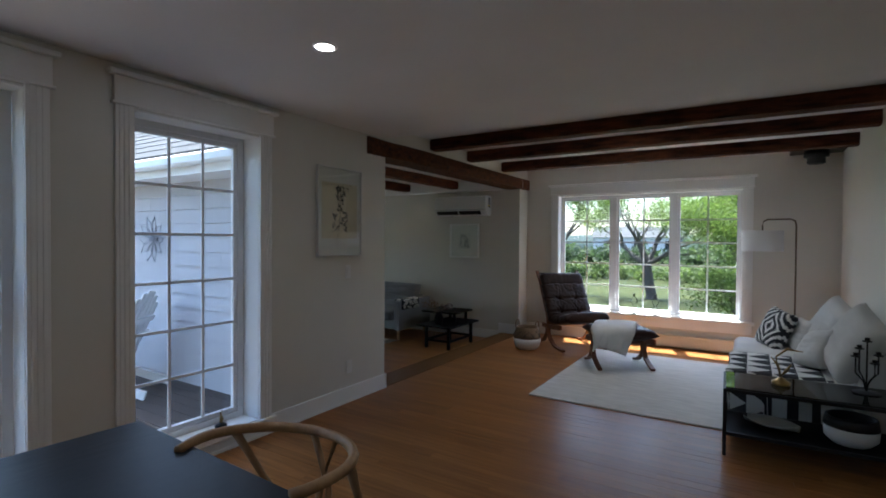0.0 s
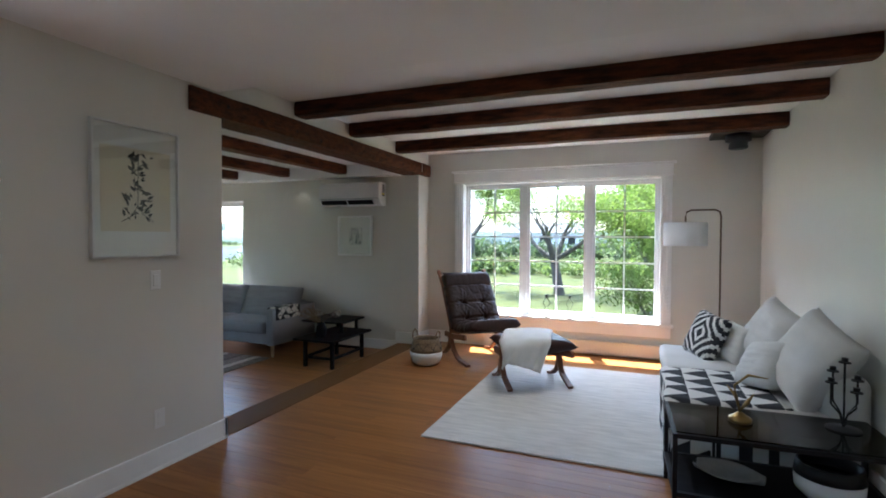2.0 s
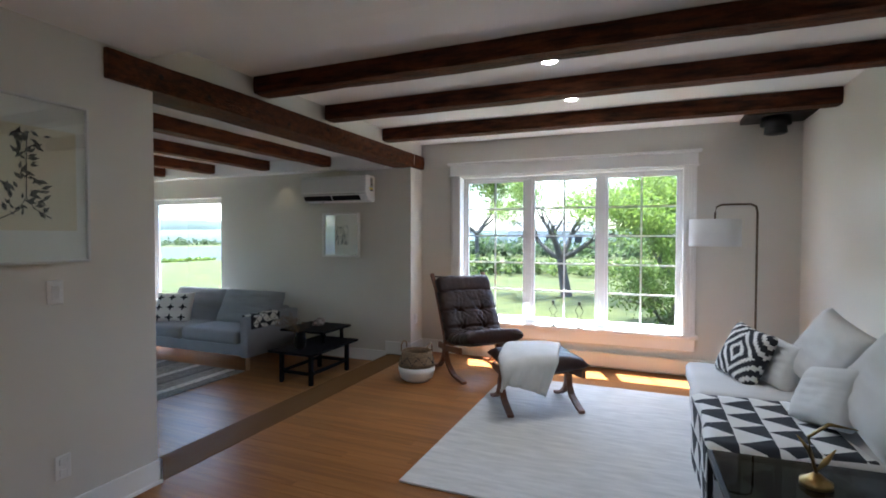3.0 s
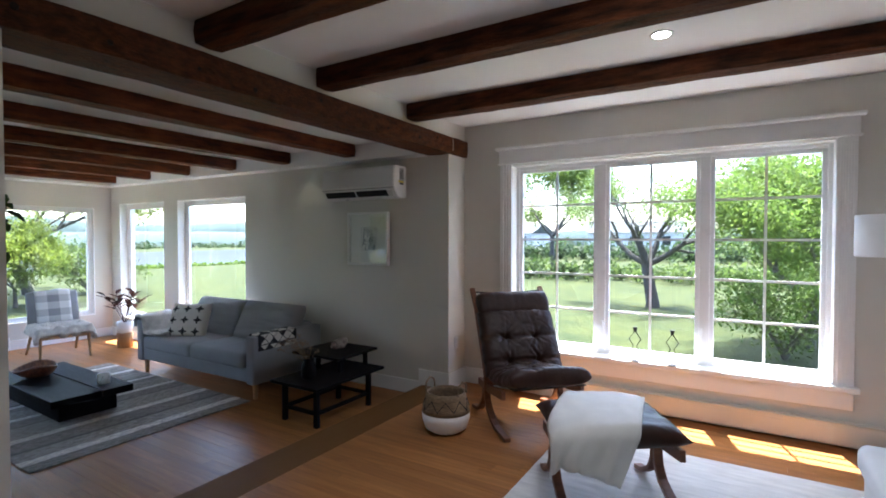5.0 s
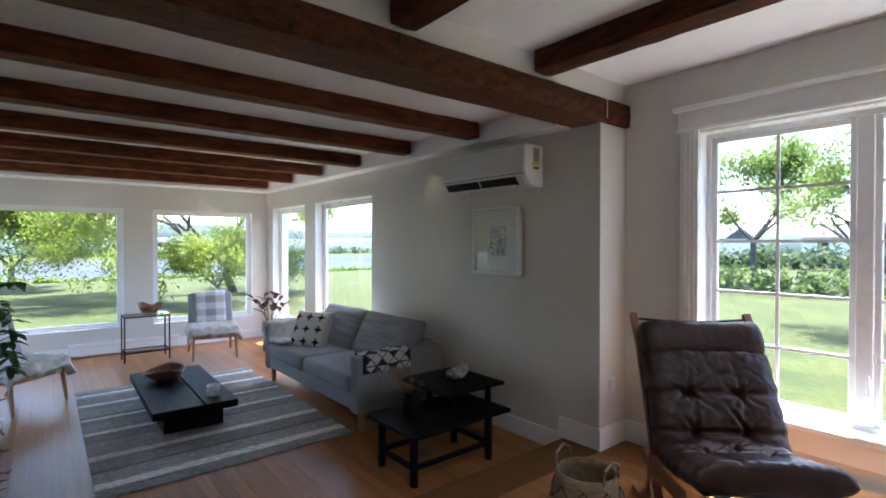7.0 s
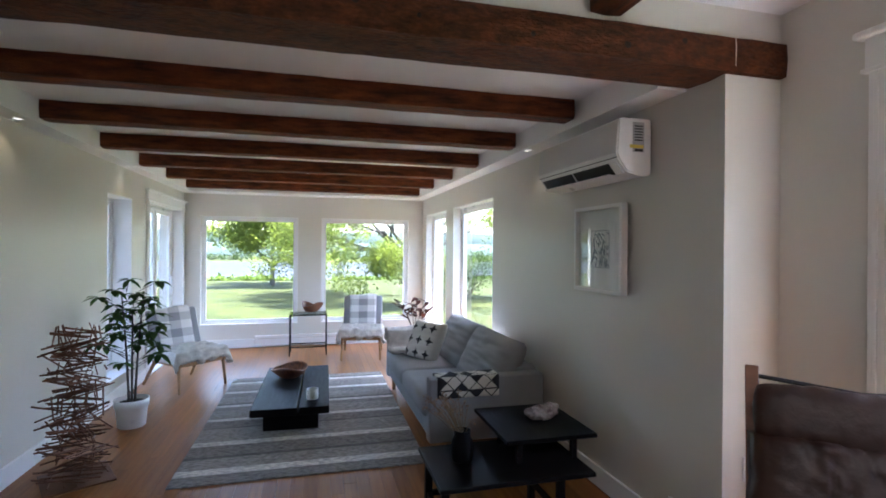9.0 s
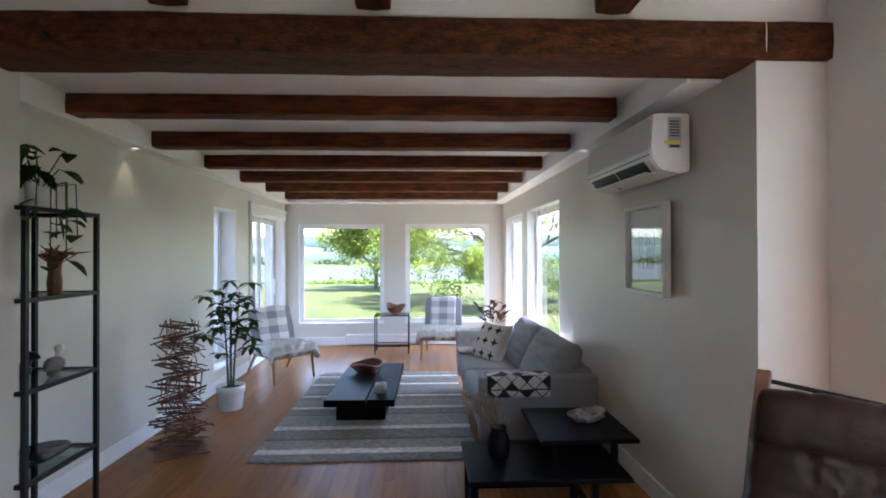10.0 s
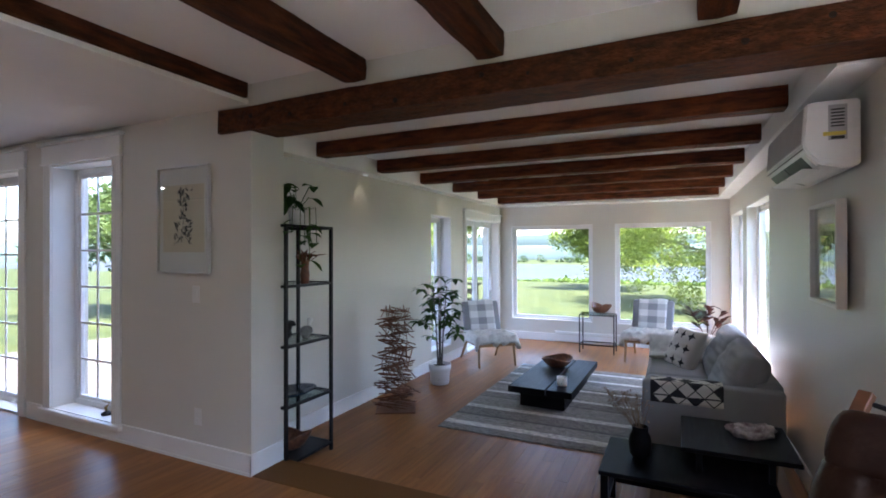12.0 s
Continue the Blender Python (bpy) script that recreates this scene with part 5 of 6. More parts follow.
br = thing("brass_ornament", (0.19, 5.2, 0.459), "brass bird ornament on a round base", "ornament")
part("base", lathe([(0.055, 0.0), (0.055, 0.02), (0.03, 0.035), (0.012, 0.05)], 20), M["brass"], br, smooth=True)
part("stem", tube([(0, 0, 0.05), (-0.02, 0, 0.12), (-0.03, -0.01, 0.19), (0.03, -0.02, 0.25), (0.12, -0.02, 0.24)], [0.006, 0.005, 0.006, 0.008, 0.002], 8), M["brass"], br, smooth=True)
part("wing", tube([(0, 0, 0.06), (0.03, 0, 0.10), (0.06, 0, 0.15)], [0.004, 0.012, 0.002], 8), M["brass"], br, smooth=True)
part("wing", tube([(0, 0, 0.06), (-0.02, 0.02, 0.13), (-0.06, 0.02, 0.18)], [0.004, 0.010, 0.002], 8), M["brass"], br, smooth=True)
wb = thing("woven_bowl", (0.56, 5.15, 0.156), "round woven basket in black and white bands", "basket")
part("body", lathe([(0.10, 0.0), (0.14, 0.04), (0.145, 0.11)], 28), M["white_fab"], wb, "white woven band", True)
part("rim", lathe([(0.146, 0.11), (0.135, 0.17), (0.12, 0.17), (0.13, 0.10), (0.02, 0.05)], 28), M["black"], wb, "black woven rim", True)
dp = link_mesh("leaf_dish", drape(lambda u, v: Vector((-0.16 + 0.32 * u, (v - 0.5) * 0.24 * math.sin(math.pi * (0.1 + 0.85 * u)), 0.012 + 0.10 * (v - 0.5) ** 2 * 4 * 0.35 + 0.03 * (u - 0.5) ** 2)), 16, 10, 0.005), mat("grey_glaze", (0.3, 0.29, 0.27), 0.4, bump=0.05), True)
dp.matrix_basis = pose(0.14, 5.18, 0.157, 0, 0, -20)
tagged(dp, "shallow pale leaf-shaped dish on the lower shelf", "dish")

# ---- dining corner ----
dt = thing("dining_table", (-1.35, 1.12, 0), "dark stained dining table with a smooth top", "table", -3)
part("tabletop", box(-0.62, 0.55, -0.95, 0.92, 0.715, 0.75, 0.004), M["darktable"], dt)
for sx in (-0.54, 0.47):
    for sy in (-0.86, 0.83):
        part("leg", box(sx - 0.035, sx + 0.035, sy - 0.035, sy + 0.035, 0, 0.715, 0.004), M["darktable"], dt)
for sx in (-0.54, 0.47):
    part("apron", box(sx - 0.012, sx + 0.012, -0.82, 0.79, 0.64, 0.715), M["darktable"], dt)
wc = thing("dining_chair", (-1.27, 2.16, 0), "light wooden chair with a bent round back rail", "chair", 0)
arc = [(0.285 * math.cos(a), -0.05 + 0.27 * math.sin(a), 0.76 - 0.02 * math.sin(a) + (0.0 if math.sin(a) > 0 else 0.03 * math.sin(a))) for a in (radians(-25 + 230 * k / 24) for k in range(25))]
part("back_rail", tube(arc, 0.017, 10), M["oak"], wc, "steam-bent back rail", True)
part("splat", tube([(0.03, 0.20, 0.44), (0.02, 0.215, 0.55), (-0.06, 0.215, 0.745)], 0.012, 8), M["oak"], wc, smooth=True)
part("splat", tube([(-0.03, 0.20, 0.44), (-0.02, 0.215, 0.55), (0.06, 0.215, 0.745)], 0.012, 8), M["oak"], wc, smooth=True)
for s in (-1, 1):
    part("rear_leg", tube([(s * 0.2, 0.22, 0), (s * 0.22, 0.2, 0.44), (s * 0.275, 0.05, 0.745)], 0.016, 10), M["oak"], wc, smooth=True)
    part("front_leg", tube([(s * 0.23, -0.24, 0), (s * 0.22, -0.22, 0.44)], 0.016, 10), M["oak"], wc, smooth=True)
    part("stretcher", tube([(s * 0.23, -0.23, 0.22), (s * 0.21, 0.21, 0.22)], 0.010, 8), M["oak"], wc)
part("seat", box(-0.25, 0.25, -0.25, 0.22, 0.41, 0.45, 0.015, seg=2), M["wicker"], wc, "woven paper cord seat")
bo = thing("brass_ornament", (-3.09, 3.19, 0.1305), "small dark bird figure on the window sill", "ornament")
part("base", lathe([(0.04, 0.0), (0.04, 0.014), (0.012, 0.03)], 16), M["black"], bo, smooth=True)
part("figure", tube([(0, 0, 0.02), (0.01, 0, 0.06), (-0.02, 0.01, 0.09), (0.03, -0.01, 0.12)], [0.008, 0.014, 0.006, 0.003], 8), M["brass"], bo, smooth=True)

# ---- extension ----
# heat pump on the wall
ac = thing("air_conditioner", (-3.92, 8.095, 1.82), "white wall-mounted heat pump with open louvre", "air conditioner", 0.8)
bm = bmesh.new()
prof = [(0.0, 0.012), (-0.06, 0.0), (-0.155, 0.022), (-0.205, 0.085), (-0.218, 0.12), (-0.205, 0.30), (-0.185, 0.312), (0.0, 0.312)]
ends = [[bm.verts.new((x, y, z)) for y, z in prof] for x in (-0.46, 0.46)]
bm.faces.new(ends[0][::-1]), bm.faces.new(ends[1])
for k in range(len(prof)):
    j = (k + 1) % len(prof)
    bm.faces.new((ends[0][k], ends[0][j], ends[1][j], ends[1][k]))
bmesh.ops.recalc_face_normals(bm, faces=bm.faces)
bmesh.ops.bevel(bm, geom=bm.edges[:], offset=0.008, segments=2, affect="EDGES")
part("body", bm, M["plastic"], ac)
slope = Matrix.Translation((0, -0.180, 0.0535)) @ Matrix.Rotation(math.atan2(0.063, -0.05), 4, "X")
part("air_slot", box(-0.43, -0.04, -0.040, 0.032, -0.004, 0.004, m=slope), M["black"], ac, "dark air outlet")
part("air_slot", box(-0.02, 0.36, -0.040, 0.032, -0.004, 0.004, m=slope), M["black"], ac, "dark air outlet")
part("louvre", box(-0.43, 0.36, -0.20, -0.13, 0.0, 0.006, 0.002, m=Matrix.Rotation(radians(-4), 4, "X")), M["plastic"], ac)
part("outlet_frame", box(0.365, 0.43, -0.042, 0.034, -0.006, 0.006, 0.002, m=slope), M["plastic"], ac)
part("front_seam", box(-0.455, 0.455, -0.2175, -0.214, 0.095, 0.099), M["black"], ac)
yellow = mat("yellow_label", (0.75, 0.6, 0.1), 0.5, vary=0.03, bump=0)
part("front_panel", box(-0.455, 0.455, -0.006, 0.0, 0.0, 0.17, 0.003, m=Matrix.Translation((0, -0.216, 0.122)) @ Matrix.Rotation(radians(-4), 4, "X")), M["gloss"], ac, "glossy white front panel")
lb = part("label_plate", box(0.4605, 0.4625, -0.12, -0.05, 0.13, 0.29), M["label_grey"], ac, "rating label with unreadable print")
part("label_band", box(0.4626, 0.4635, -0.14, -0.055, 0.15, 0.168), yellow, lb, "yellow stripe")
for k in range(6):
    part("print_bar", box(0.4626, 0.4632, -0.11, -0.06, 0.19 + k * 0.015, 0.197 + k * 0.015), M["ink"], lb)
part("print_block", box(0.4626, 0.4632, -0.11, -0.06, 0.133, 0.147), M["ink"], lb)

# striped rug
def stripe_mat():
    m = mat("striped_wool", (0.2, 0.2, 0.2), 1.0, vary=0.1, scale=8, grain=150, bump=0.9, stretch=(8, 1, 1), depth=0.006)
    n, l = m.node_tree.nodes, m.node_tree.links
    b = n["Principled BSDF"]
    old = b.inputs["Base Color"].links[0].from_socket
    tc, sp = n.new("ShaderNodeTexCoord"), n.new("ShaderNodeSeparateXYZ")
    l.new(tc.outputs["UV"], sp.inputs[0])
    r = n.new("ShaderNodeValToRGB")
    r.color_ramp.interpolation = "CONSTANT"
    dark, mid, light, blk = (0.33, 0.31, 0.285, 1), (0.44, 0.41, 0.37, 1), (0.95, 0.92, 0.86, 1), (0.19, 0.18, 0.17, 1)
    stops = [(0, dark), (0.05, light), (0.085, mid), (0.15, blk), (0.165, dark), (0.24, light), (0.27, mid), (0.38, blk), (0.39, dark), (0.45, light), (0.475, mid), (0.56, dark), (0.60, light), (0.625, blk), (0.64, mid), (0.72, dark), (0.77, light), (0.795, dark), (0.88, mid), (0.91, light), (0.935, blk), (0.95, mid)]
    e = r.color_ramp.elements
    e[0].position, e[0].color = stops[0]
    e[1].position, e[1].color = stops[1]
    for pos, c in stops[2:]:
        q = e.new(pos)
        q.color = c
    l.new(sp.outputs[0], r.inputs[0])
    mx = n.new("ShaderNodeMix")
    mx.data_type, mx.blend_type = "RGBA", "MULTIPLY"
    mx.inputs[0].default_value = 0.7
    l.new(r.outputs[0], mx.inputs["A"])
    nz = n.new("ShaderNodeTexNoise")
    nz.inputs["Scale"].default_value, nz.inputs["Detail"].default_value = 70, 5
    weave = n.new("ShaderNodeMapping")
    weave.inputs["Scale"].default_value = (1.6, 0.35, 1.0)
    cr = n.new("ShaderNodeValToRGB")
    cr.color_ramp.elements[0].position, cr.color_ramp.elements[1].position = 0.36, 0.62
    cr.color_ramp.elements[0].color = (0.18, 0.18, 0.19, 1)
    l.new(tc.outputs["Object"], weave.inputs[0]), l.new(weave.outputs[0], nz.inputs[0])
    l.new(nz.outputs[0], cr.inputs[0]), l.new(cr.outputs[0], mx.inputs["B"])
    l.new(mx.outputs["Result"], b.inputs["Base Color"])
    return m


r2 = link_mesh("rug", box(-7.22, -4.56, 5.44, 7.12, F2 + 0.0005, F2 + 0.010, 0.003), stripe_mat())
me = r2.data
uv = me.uv_layers.new(name="uv")
for lp in me.loops:
    co = me.vertices[lp.vertex_index].co
    uv.data[lp.index].uv = ((-4.56 - co.x) / 2.66, (co.y - 5.44) / 1.68)
tagged(r2, "flat woven rug in grey, black and cream stripes", "rug")

# grey sofa
sf = thing("sofa", (-5.52, 7.56, F2), "grey fabric sofa with wooden legs and two back cushions", "sofa", 0.8)
part("seat_frame", box(-1.0, 1.0, -0.44, 0.42, 0.16, 0.30, 0.02, seg=2), M["grey"], sf)
for a, b in ((-0.86, -0.005), (0.005, 0.86)):
    part("seat", box(a, b, -0.475, 0.22, 0.285, 0.44, 0.05, seg=5), M["grey"], sf, smooth=True)
for s in (-1, 1):
    part("armrest", box(s * 0.945 - 0.055, s * 0.945 + 0.055, -0.455, 0.42, 0.15, 0.605, 0.016, seg=3), M["grey"], sf, smooth=True)
part("backrest", box(-0.87, 0.87, 0.24, 0.43, 0.28, 0.63, 0.03, seg=3), M["grey"], sf, smooth=True)
for k, cx in enumerate((-0.43, 0.43)):
    part("back_cushion", cushion(0.92, 0.50, 0.25, 30, 1.15, 0.012, 20 + k, Matrix.Translation((cx, 0.20, 0.585)) @ Matrix.Rotation(radians(62), 4, "X"), waist=0.03), M["grey"], sf, smooth=True)
for sx in (-0.93, 0.93):
    for sy in (-0.38, 0.36):
        part("leg", tube([(sx, sy, 0.0), (sx, sy, 0.16)], [0.02, 0.028], 10), M["oak"], sf, "light oak leg")
pillow((-6.02, 7.42, 0.49), 64, 0, 28, 0.46, 0.42, 0.16, pattern_mat("cross_weave", "crosses", k=3.2, light=(0.62, 0.6, 0.56)), "off-white pillow with black woven crosses", 31, pat=True)


def arm_throw(w, y0, y1, sx):
    def fn(u, v):
        s = -0.26 + 0.52 * u
        y = y0 + (y1 - y0) * v
        if abs(s) < 0.07:
            x, z = s, 0.618
        else:
            x, z = math.copysign(0.071 + 0.004 * math.sin(9 * v), s), 0.618 - (abs(s) - 0.07) * 0.8
        return Vector((sx * 0.94 + x, y, z + 0.006 * noise.noise(Vector((u * 4, v * 5, sx)))))
    return fn


t1 = link_mesh("throw_blanket", drape(arm_throw(0.2, -0.40, 0.06, 1), 24, 14, 0.01), pattern_mat("line_weave", "lines", k=9, light=(0.62, 0.58, 0.52)), True)
uv_flat(t1, "x", "y")
for lp in t1.data.loops:
    co = t1.data.vertices[lp.vertex_index].co
    dx = co.x - 0.94
    t1.data.uv_layers[0].data[lp.index].uv = ((dx + math.copysign(max(0.0, 0.618 - co.z), dx) + 0.5), co.y + 0.5)
t1.matrix_basis = pose(-5.52, 7.56, F2, 0, 0, 0.8)
tagged(t1, "cream throw with dark lines over the sofa arm", "blanket")


def far_throw(u, v):
    """A soft thick throw that lies over the arm and runs down onto the seat."""
    q = -0.20 + 0.66 * u
    y = -0.47 + 0.62 * v
    if q < -0.075:
        x, z = -0.085, 0.65 + (q + 0.075)
    elif q < 0.085:
        x, z = q, 0.65 + 0.02 * math.cos(q * 18)
    elif q < 0.24:
        x, z = 0.09 + 0.25 * (q - 0.085), 0.65 - (q - 0.085)
    else:
        x, z = 0.13 + (q - 0.24), 0.488
    lump = 0.018 * noise.noise(Vector((u * 5, v * 5, 7))) + 0.008 * noise.noise(Vector((u * 14, v * 14, 3)))
    return Vector((-0.945 + x, y + 0.02 * noise.noise(Vector((u * 6, v * 2, 1))), z + lump))


t2 = link_mesh("throw_blanket", drape(far_throw, 30, 24, 0.03), M["wool"], True)
t2.matrix_basis = pose(-5.52, 7.56, F2, 0, 0, 0.8)
tagged(t2, "white fringed throw over the far sofa arm", "blanket")

# black two-tier end table
et = thing("end_table", (-3.90, 7.46, F2), "black two-tier wooden end table beside the sofa", "table", 0)
part("lower_top", box(-0.18, 0.38, -0.51, 0.36, 0.295, 0.32, 0.004), M["blackwood"], et)
part("upper_top", box(-0.38, 0.21, -0.09, 0.47, 0.435, 0.46, 0.004), M["blackwood"], et)
for sx in (-0.02, 0.35):
    for sy in (-0.48, 0.16):
        part("leg", box(sx - 0.02, sx + 0.02, sy - 0.02, sy + 0.02, 0, 0.295, 0.003), M["blackwood"], et)
    part("stretcher", box(sx - 0.012, sx + 0.012, -0.46, 0.14, 0.10, 0.13), M["blackwood"], et)
for sy in (-0.48, 0.16):
    part("stretcher", box(0.0, 0.33, sy - 0.012, sy + 0.012, 0.10, 0.13), M["blackwood"], et)
for sx, sy in ((-0.12, 0.0), (0.16, 0.0), (-0.12, 0.34), (0.16, 0.34)):
    part("post", box(sx - 0.016, sx + 0.016, sy - 0.016, sy + 0.016, 0.32, 0.435), M["blackwood"], et)
vs2 = thing("vase", (-3.82, 7.15, F2 + 0.321), "dark ceramic jug holding dried flowers", "vase")
part("jug", lathe([(0.045, 0.0), (0.060, 0.02), (0.066, 0.08), (0.058, 0.125), (0.044, 0.15), (0.048, 0.18), (0.041, 0.18), (0.036, 0.14), (0.01, 0.1)], 24), M["blackwood"], vs2, smooth=True)
rnd = random.Random(3)
dry = leaf_mat("dry_petals", (0.20, 0.13, 0.09), (0.35, 0.26, 0.19))
for k in range(34):
    bm, hb = bmesh.new(), bmesh.new()
    a, r = rnd.uniform(0, 6.28), rnd.uniform(0.02, 0.17)
    tip = Vector((r * math.cos(a) - 0.07, r * math.sin(a) - 0.05, rnd.uniform(0.24, 0.37)))
    add_tube(bm, [(0, 0, 0.12), tip * 0.6 + Vector((0, 0, 0.06)), tip], 0.0015, 4)
    leaves(hb, tip, 0.024, 12, 0.009, rnd)
    part("stem", bm, M["wicker"], vs2)
    part("flower_head", hb, dry, vs2)
bm = bmesh.new()
bmesh.ops.create_icosphere(bm, subdivisions=4, radius=1)
for v in bm.verts:
    q = v.co.copy()
    k = 1 + 0.35 * noise.noise(q * 2.1) + 0.16 * noise.noise(q * 5)
    v.co = Vector((q.x * 0.06 * k, q.y * 0.12 * k, max(-0.02, q.z * 0.055 * k + 0.035 * abs(q.y) ** 1.5)))
gd = link_mesh("crystal_rock", bm, mat("geode", (0.62, 0.56, 0.52), 0.6, vary=0.25, scale=14, grain=60, bump=0.9, color2=(0.18, 0.09, 0.10)), True)
gd.matrix_basis = pose(-4.02, 7.74, F2 + 0.479, 0, 0, 20)
tagged(gd, "rough white and purple crystal rock", "ornament")

# low coffee table
ct = thing("coffee_table", (-6.05, 6.16, F2 + 0.010), "low black wooden coffee table with a split top", "table", -1)
part("tabletop", box(-0.73, 0.73, -0.31, 0.055, 0.15, 0.212, 0.004), M["blackwood"], ct)
part("tabletop", box(-0.73, 0.73, 0.068, 0.31, 0.15, 0.212, 0.004), M["blackwood"], ct)
part("base_block", box(-0.60, 0.62, -0.22, 0.22, 0, 0.15, 0.003), M["blackwood"], ct)


def wavy_bowl(name, at, r, h, label, seed):
    def fn(a, f):
        w = 1 + 0.16 * math.sin(3 * a + seed) * f
        rad = r * (0.25 + 0.75 * f ** 0.6) * w
        return Vector((rad * math.cos(a), rad * math.sin(a), h * f ** 1.5 * (1 + 0.25 * math.sin(2 * a + seed * 2) * f)))
    bm = bmesh.new()
    n, k = 40, 10
    g = [[bm.verts.new(fn(2 * math.pi * i / n, j / k)) for j in range(k + 1)] for i in range(n)]
    for i in range(n):
        for j in range(k):
            bm.faces.new((g[i][j], g[(i + 1) % n][j], g[(i + 1) % n][j + 1], g[i][j + 1]))
    bm.faces.new([g[i][0] for i in range(n)][::-1])
    bmesh.ops.recalc_face_normals(bm, faces=bm.faces)
    bmesh.ops.solidify(bm, geom=bm.faces[:], thickness=0.008)
    ob = link_mesh(name, bm, M["bowlwood"], True)
    ob.matrix_basis = pose(*at)
    return tagged(ob, label, "bowl")


M["bowlwood"] = mat("turned_wood", (0.33, 0.13, 0.055), 0.4, vary=0.2, scale=9, grain=40, stretch=(1, 6, 3), bump=0.1, color2=(0.12, 0.05, 0.03))
wavy_bowl("wooden_bowl", (-6.32, 6.10, F2 + 0.223), 0.17, 0.10, "turned wooden bowl with a wavy rim", 1.0)
cd = thing("candle_jar", (-5.55, 6.32, F2 + 0.222), "white patterned candle jar", "candle")
part("jar", lathe([(0.045, 0.0), (0.05, 0.01), (0.05, 0.085), (0.045, 0.085), (0.044, 0.06), (0.0, 0.06)], 24), M["white_cer"], cd, smooth=True)
for k in range(6):
    a = k * math.pi / 3
    part("facet_line", tube([(0.0505 * math.cos(a), 0.0505 * math.sin(a), 0.015), (0.0505 * math.cos(a + 0.5), 0.0505 * math.sin(a + 0.5), 0.075)], 0.0016, 4), M["black"], cd)

# steel and glass shelf tower
sh = thing("shelf_tower", (-3.515, 4.745, F2), "narrow black metal shelf tower with glass shelves", "shelf")
for sx in (-1, 1):
    for sy in (-1, 1):
        part("upright", box(sx * 0.245 - 0.011, sx * 0.245 + 0.011, sy * 0.165 - 0.011, sy * 0.165 + 0.011, 0, 1.735), M["black"], sh)
for k, z in enumerate((0.06, 0.46, 0.88, 1.30, 1.725)):
    for sy in (-1, 1):
        part("rail", box(-0.234, 0.234, sy * 0.165 - 0.010, sy * 0.165 + 0.010, z - 0.011, z + 0.0095), M["black"], sh)
    for sx in (-1, 1):
        part("rail", box(sx * 0.245 - 0.010, sx * 0.245 + 0.010, -0.154, 0.154, z - 0.011, z + 0.0095), M["black"], sh)
    part("shelf", box(-0.234, 0.234, -0.154, 0.154, z + 0.0, z + 0.007), M["black"] if k == 0 else M["tglass"], sh)


def shelf_z(k):
    return F2 + (0.06, 0.46, 0.88, 1.30, 1.725)[k] + 0.0075


def leaf_blade(bm, p, d, length, width, droop=0.25):
    d = Vector(d).normalized()
    side = d.cross(Vector((0, 0, 1))).normalized()
    up = side.cross(d)
    rows = []
    for k, (f, w) in enumerate(((0, 0.08), (0.3, 0.9), (0.6, 1.0), (0.85, 0.5), (1, 0.03))):
        c = Vector(p) + d * length * f - Vector((0, 0, 1)) * droop * length * f * f
        rows.append([bm.verts.new(c - side * width * w / 2 + up * 0.12 * width * w), bm.verts.new(c), bm.verts.new(c + side * width * w / 2 + up * 0.12 * width * w)])
    for a, b in zip(rows, rows[1:]):
        bm.faces.new((a[0], b[0], b[1], a[1])), bm.faces.new((a[1], b[1], b[2], a[2]))


pp = thing("potted_vine", (-3.50, 4.80, shelf_z(4)), "trailing green vine in a white pot on the shelf", "plant")
part("pot", lathe([(0.04, 0.0), (0.055, 0.02), (0.062, 0.13), (0.055, 0.13), (0.05, 0.11), (0, 0.11)], 20), M["white_cer"], pp, "white ribbed pot", True)
rnd = random.Random(14)
stem, lf = bmesh.new(), bmesh.new()
for k in range(17):
    a = rnd.uniform(0, 6.28)
    out = rnd.uniform(0.08, 0.2)
    hang = k % 3 == 0
    p0, p1 = Vector((0, 0, 0.11)), Vector((out * 0.7 * math.cos(a), out * 0.7 * math.sin(a), rnd.uniform(0.13, 0.30)))
    p2 = Vector((out * math.cos(a), out * math.sin(a), -rnd.uniform(0.05, 0.30) if hang else p1.z + rnd.uniform(-0.05, 0.05)))
    if hang:
        p2 = Vector((0.19 * math.cos(a), max(0.12, 0.13 + 0.05 * math.sin(a)), p2.z))
        p1 = Vector((p2.x * 0.9, p2.y * 0.95, 0.13))
    add_tube(stem, [p0, p1, p2], 0.003, 5)
    for q in ((p1 + p2) / 2, p2):
        leaf_blade(lf, q, (rnd.gauss(0, 1), rnd.gauss(0.2, 1), rnd.gauss(0.0, 0.35)), rnd.uniform(0.085, 0.125), rnd.uniform(0.065, 0.09), 0.45)
part("stem", stem, M["houseleaf"], pp)
part("leaves", lf, M["houseleaf"], pp)
wv = link_mesh("wooden_vase", lathe([(0.03, 0.0), (0.034, 0.06), (0.028, 0.12), (0.033, 0.17), (0.024, 0.17), (0.0, 0.12)], 16), M["bowlwood"], True)
wv.matrix_basis = pose(-3.52, 4.86, shelf_z(3))
tagged(wv, "slim turned wooden vase on the glass shelf", "vase")
rnd = random.Random(77)
bm = bmesh.new()
for k in range(22):
    add_tube(bm, [(0, 0, 0.14), (rnd.gauss(0, 0.03), rnd.gauss(0, 0.03), 0.20), (rnd.gauss(0, 0.05), rnd.gauss(0, 0.05), rnd.uniform(0.21, 0.26))], [0.003, 0.008, 0.002], 5)
dfl = link_mesh("dried_bouquet", bm, M["copper"])
dfl.matrix_basis = pose(-3.52, 4.86, shelf_z(3))
tagged(dfl, "small dried brown bouquet in the vase", "flowers")


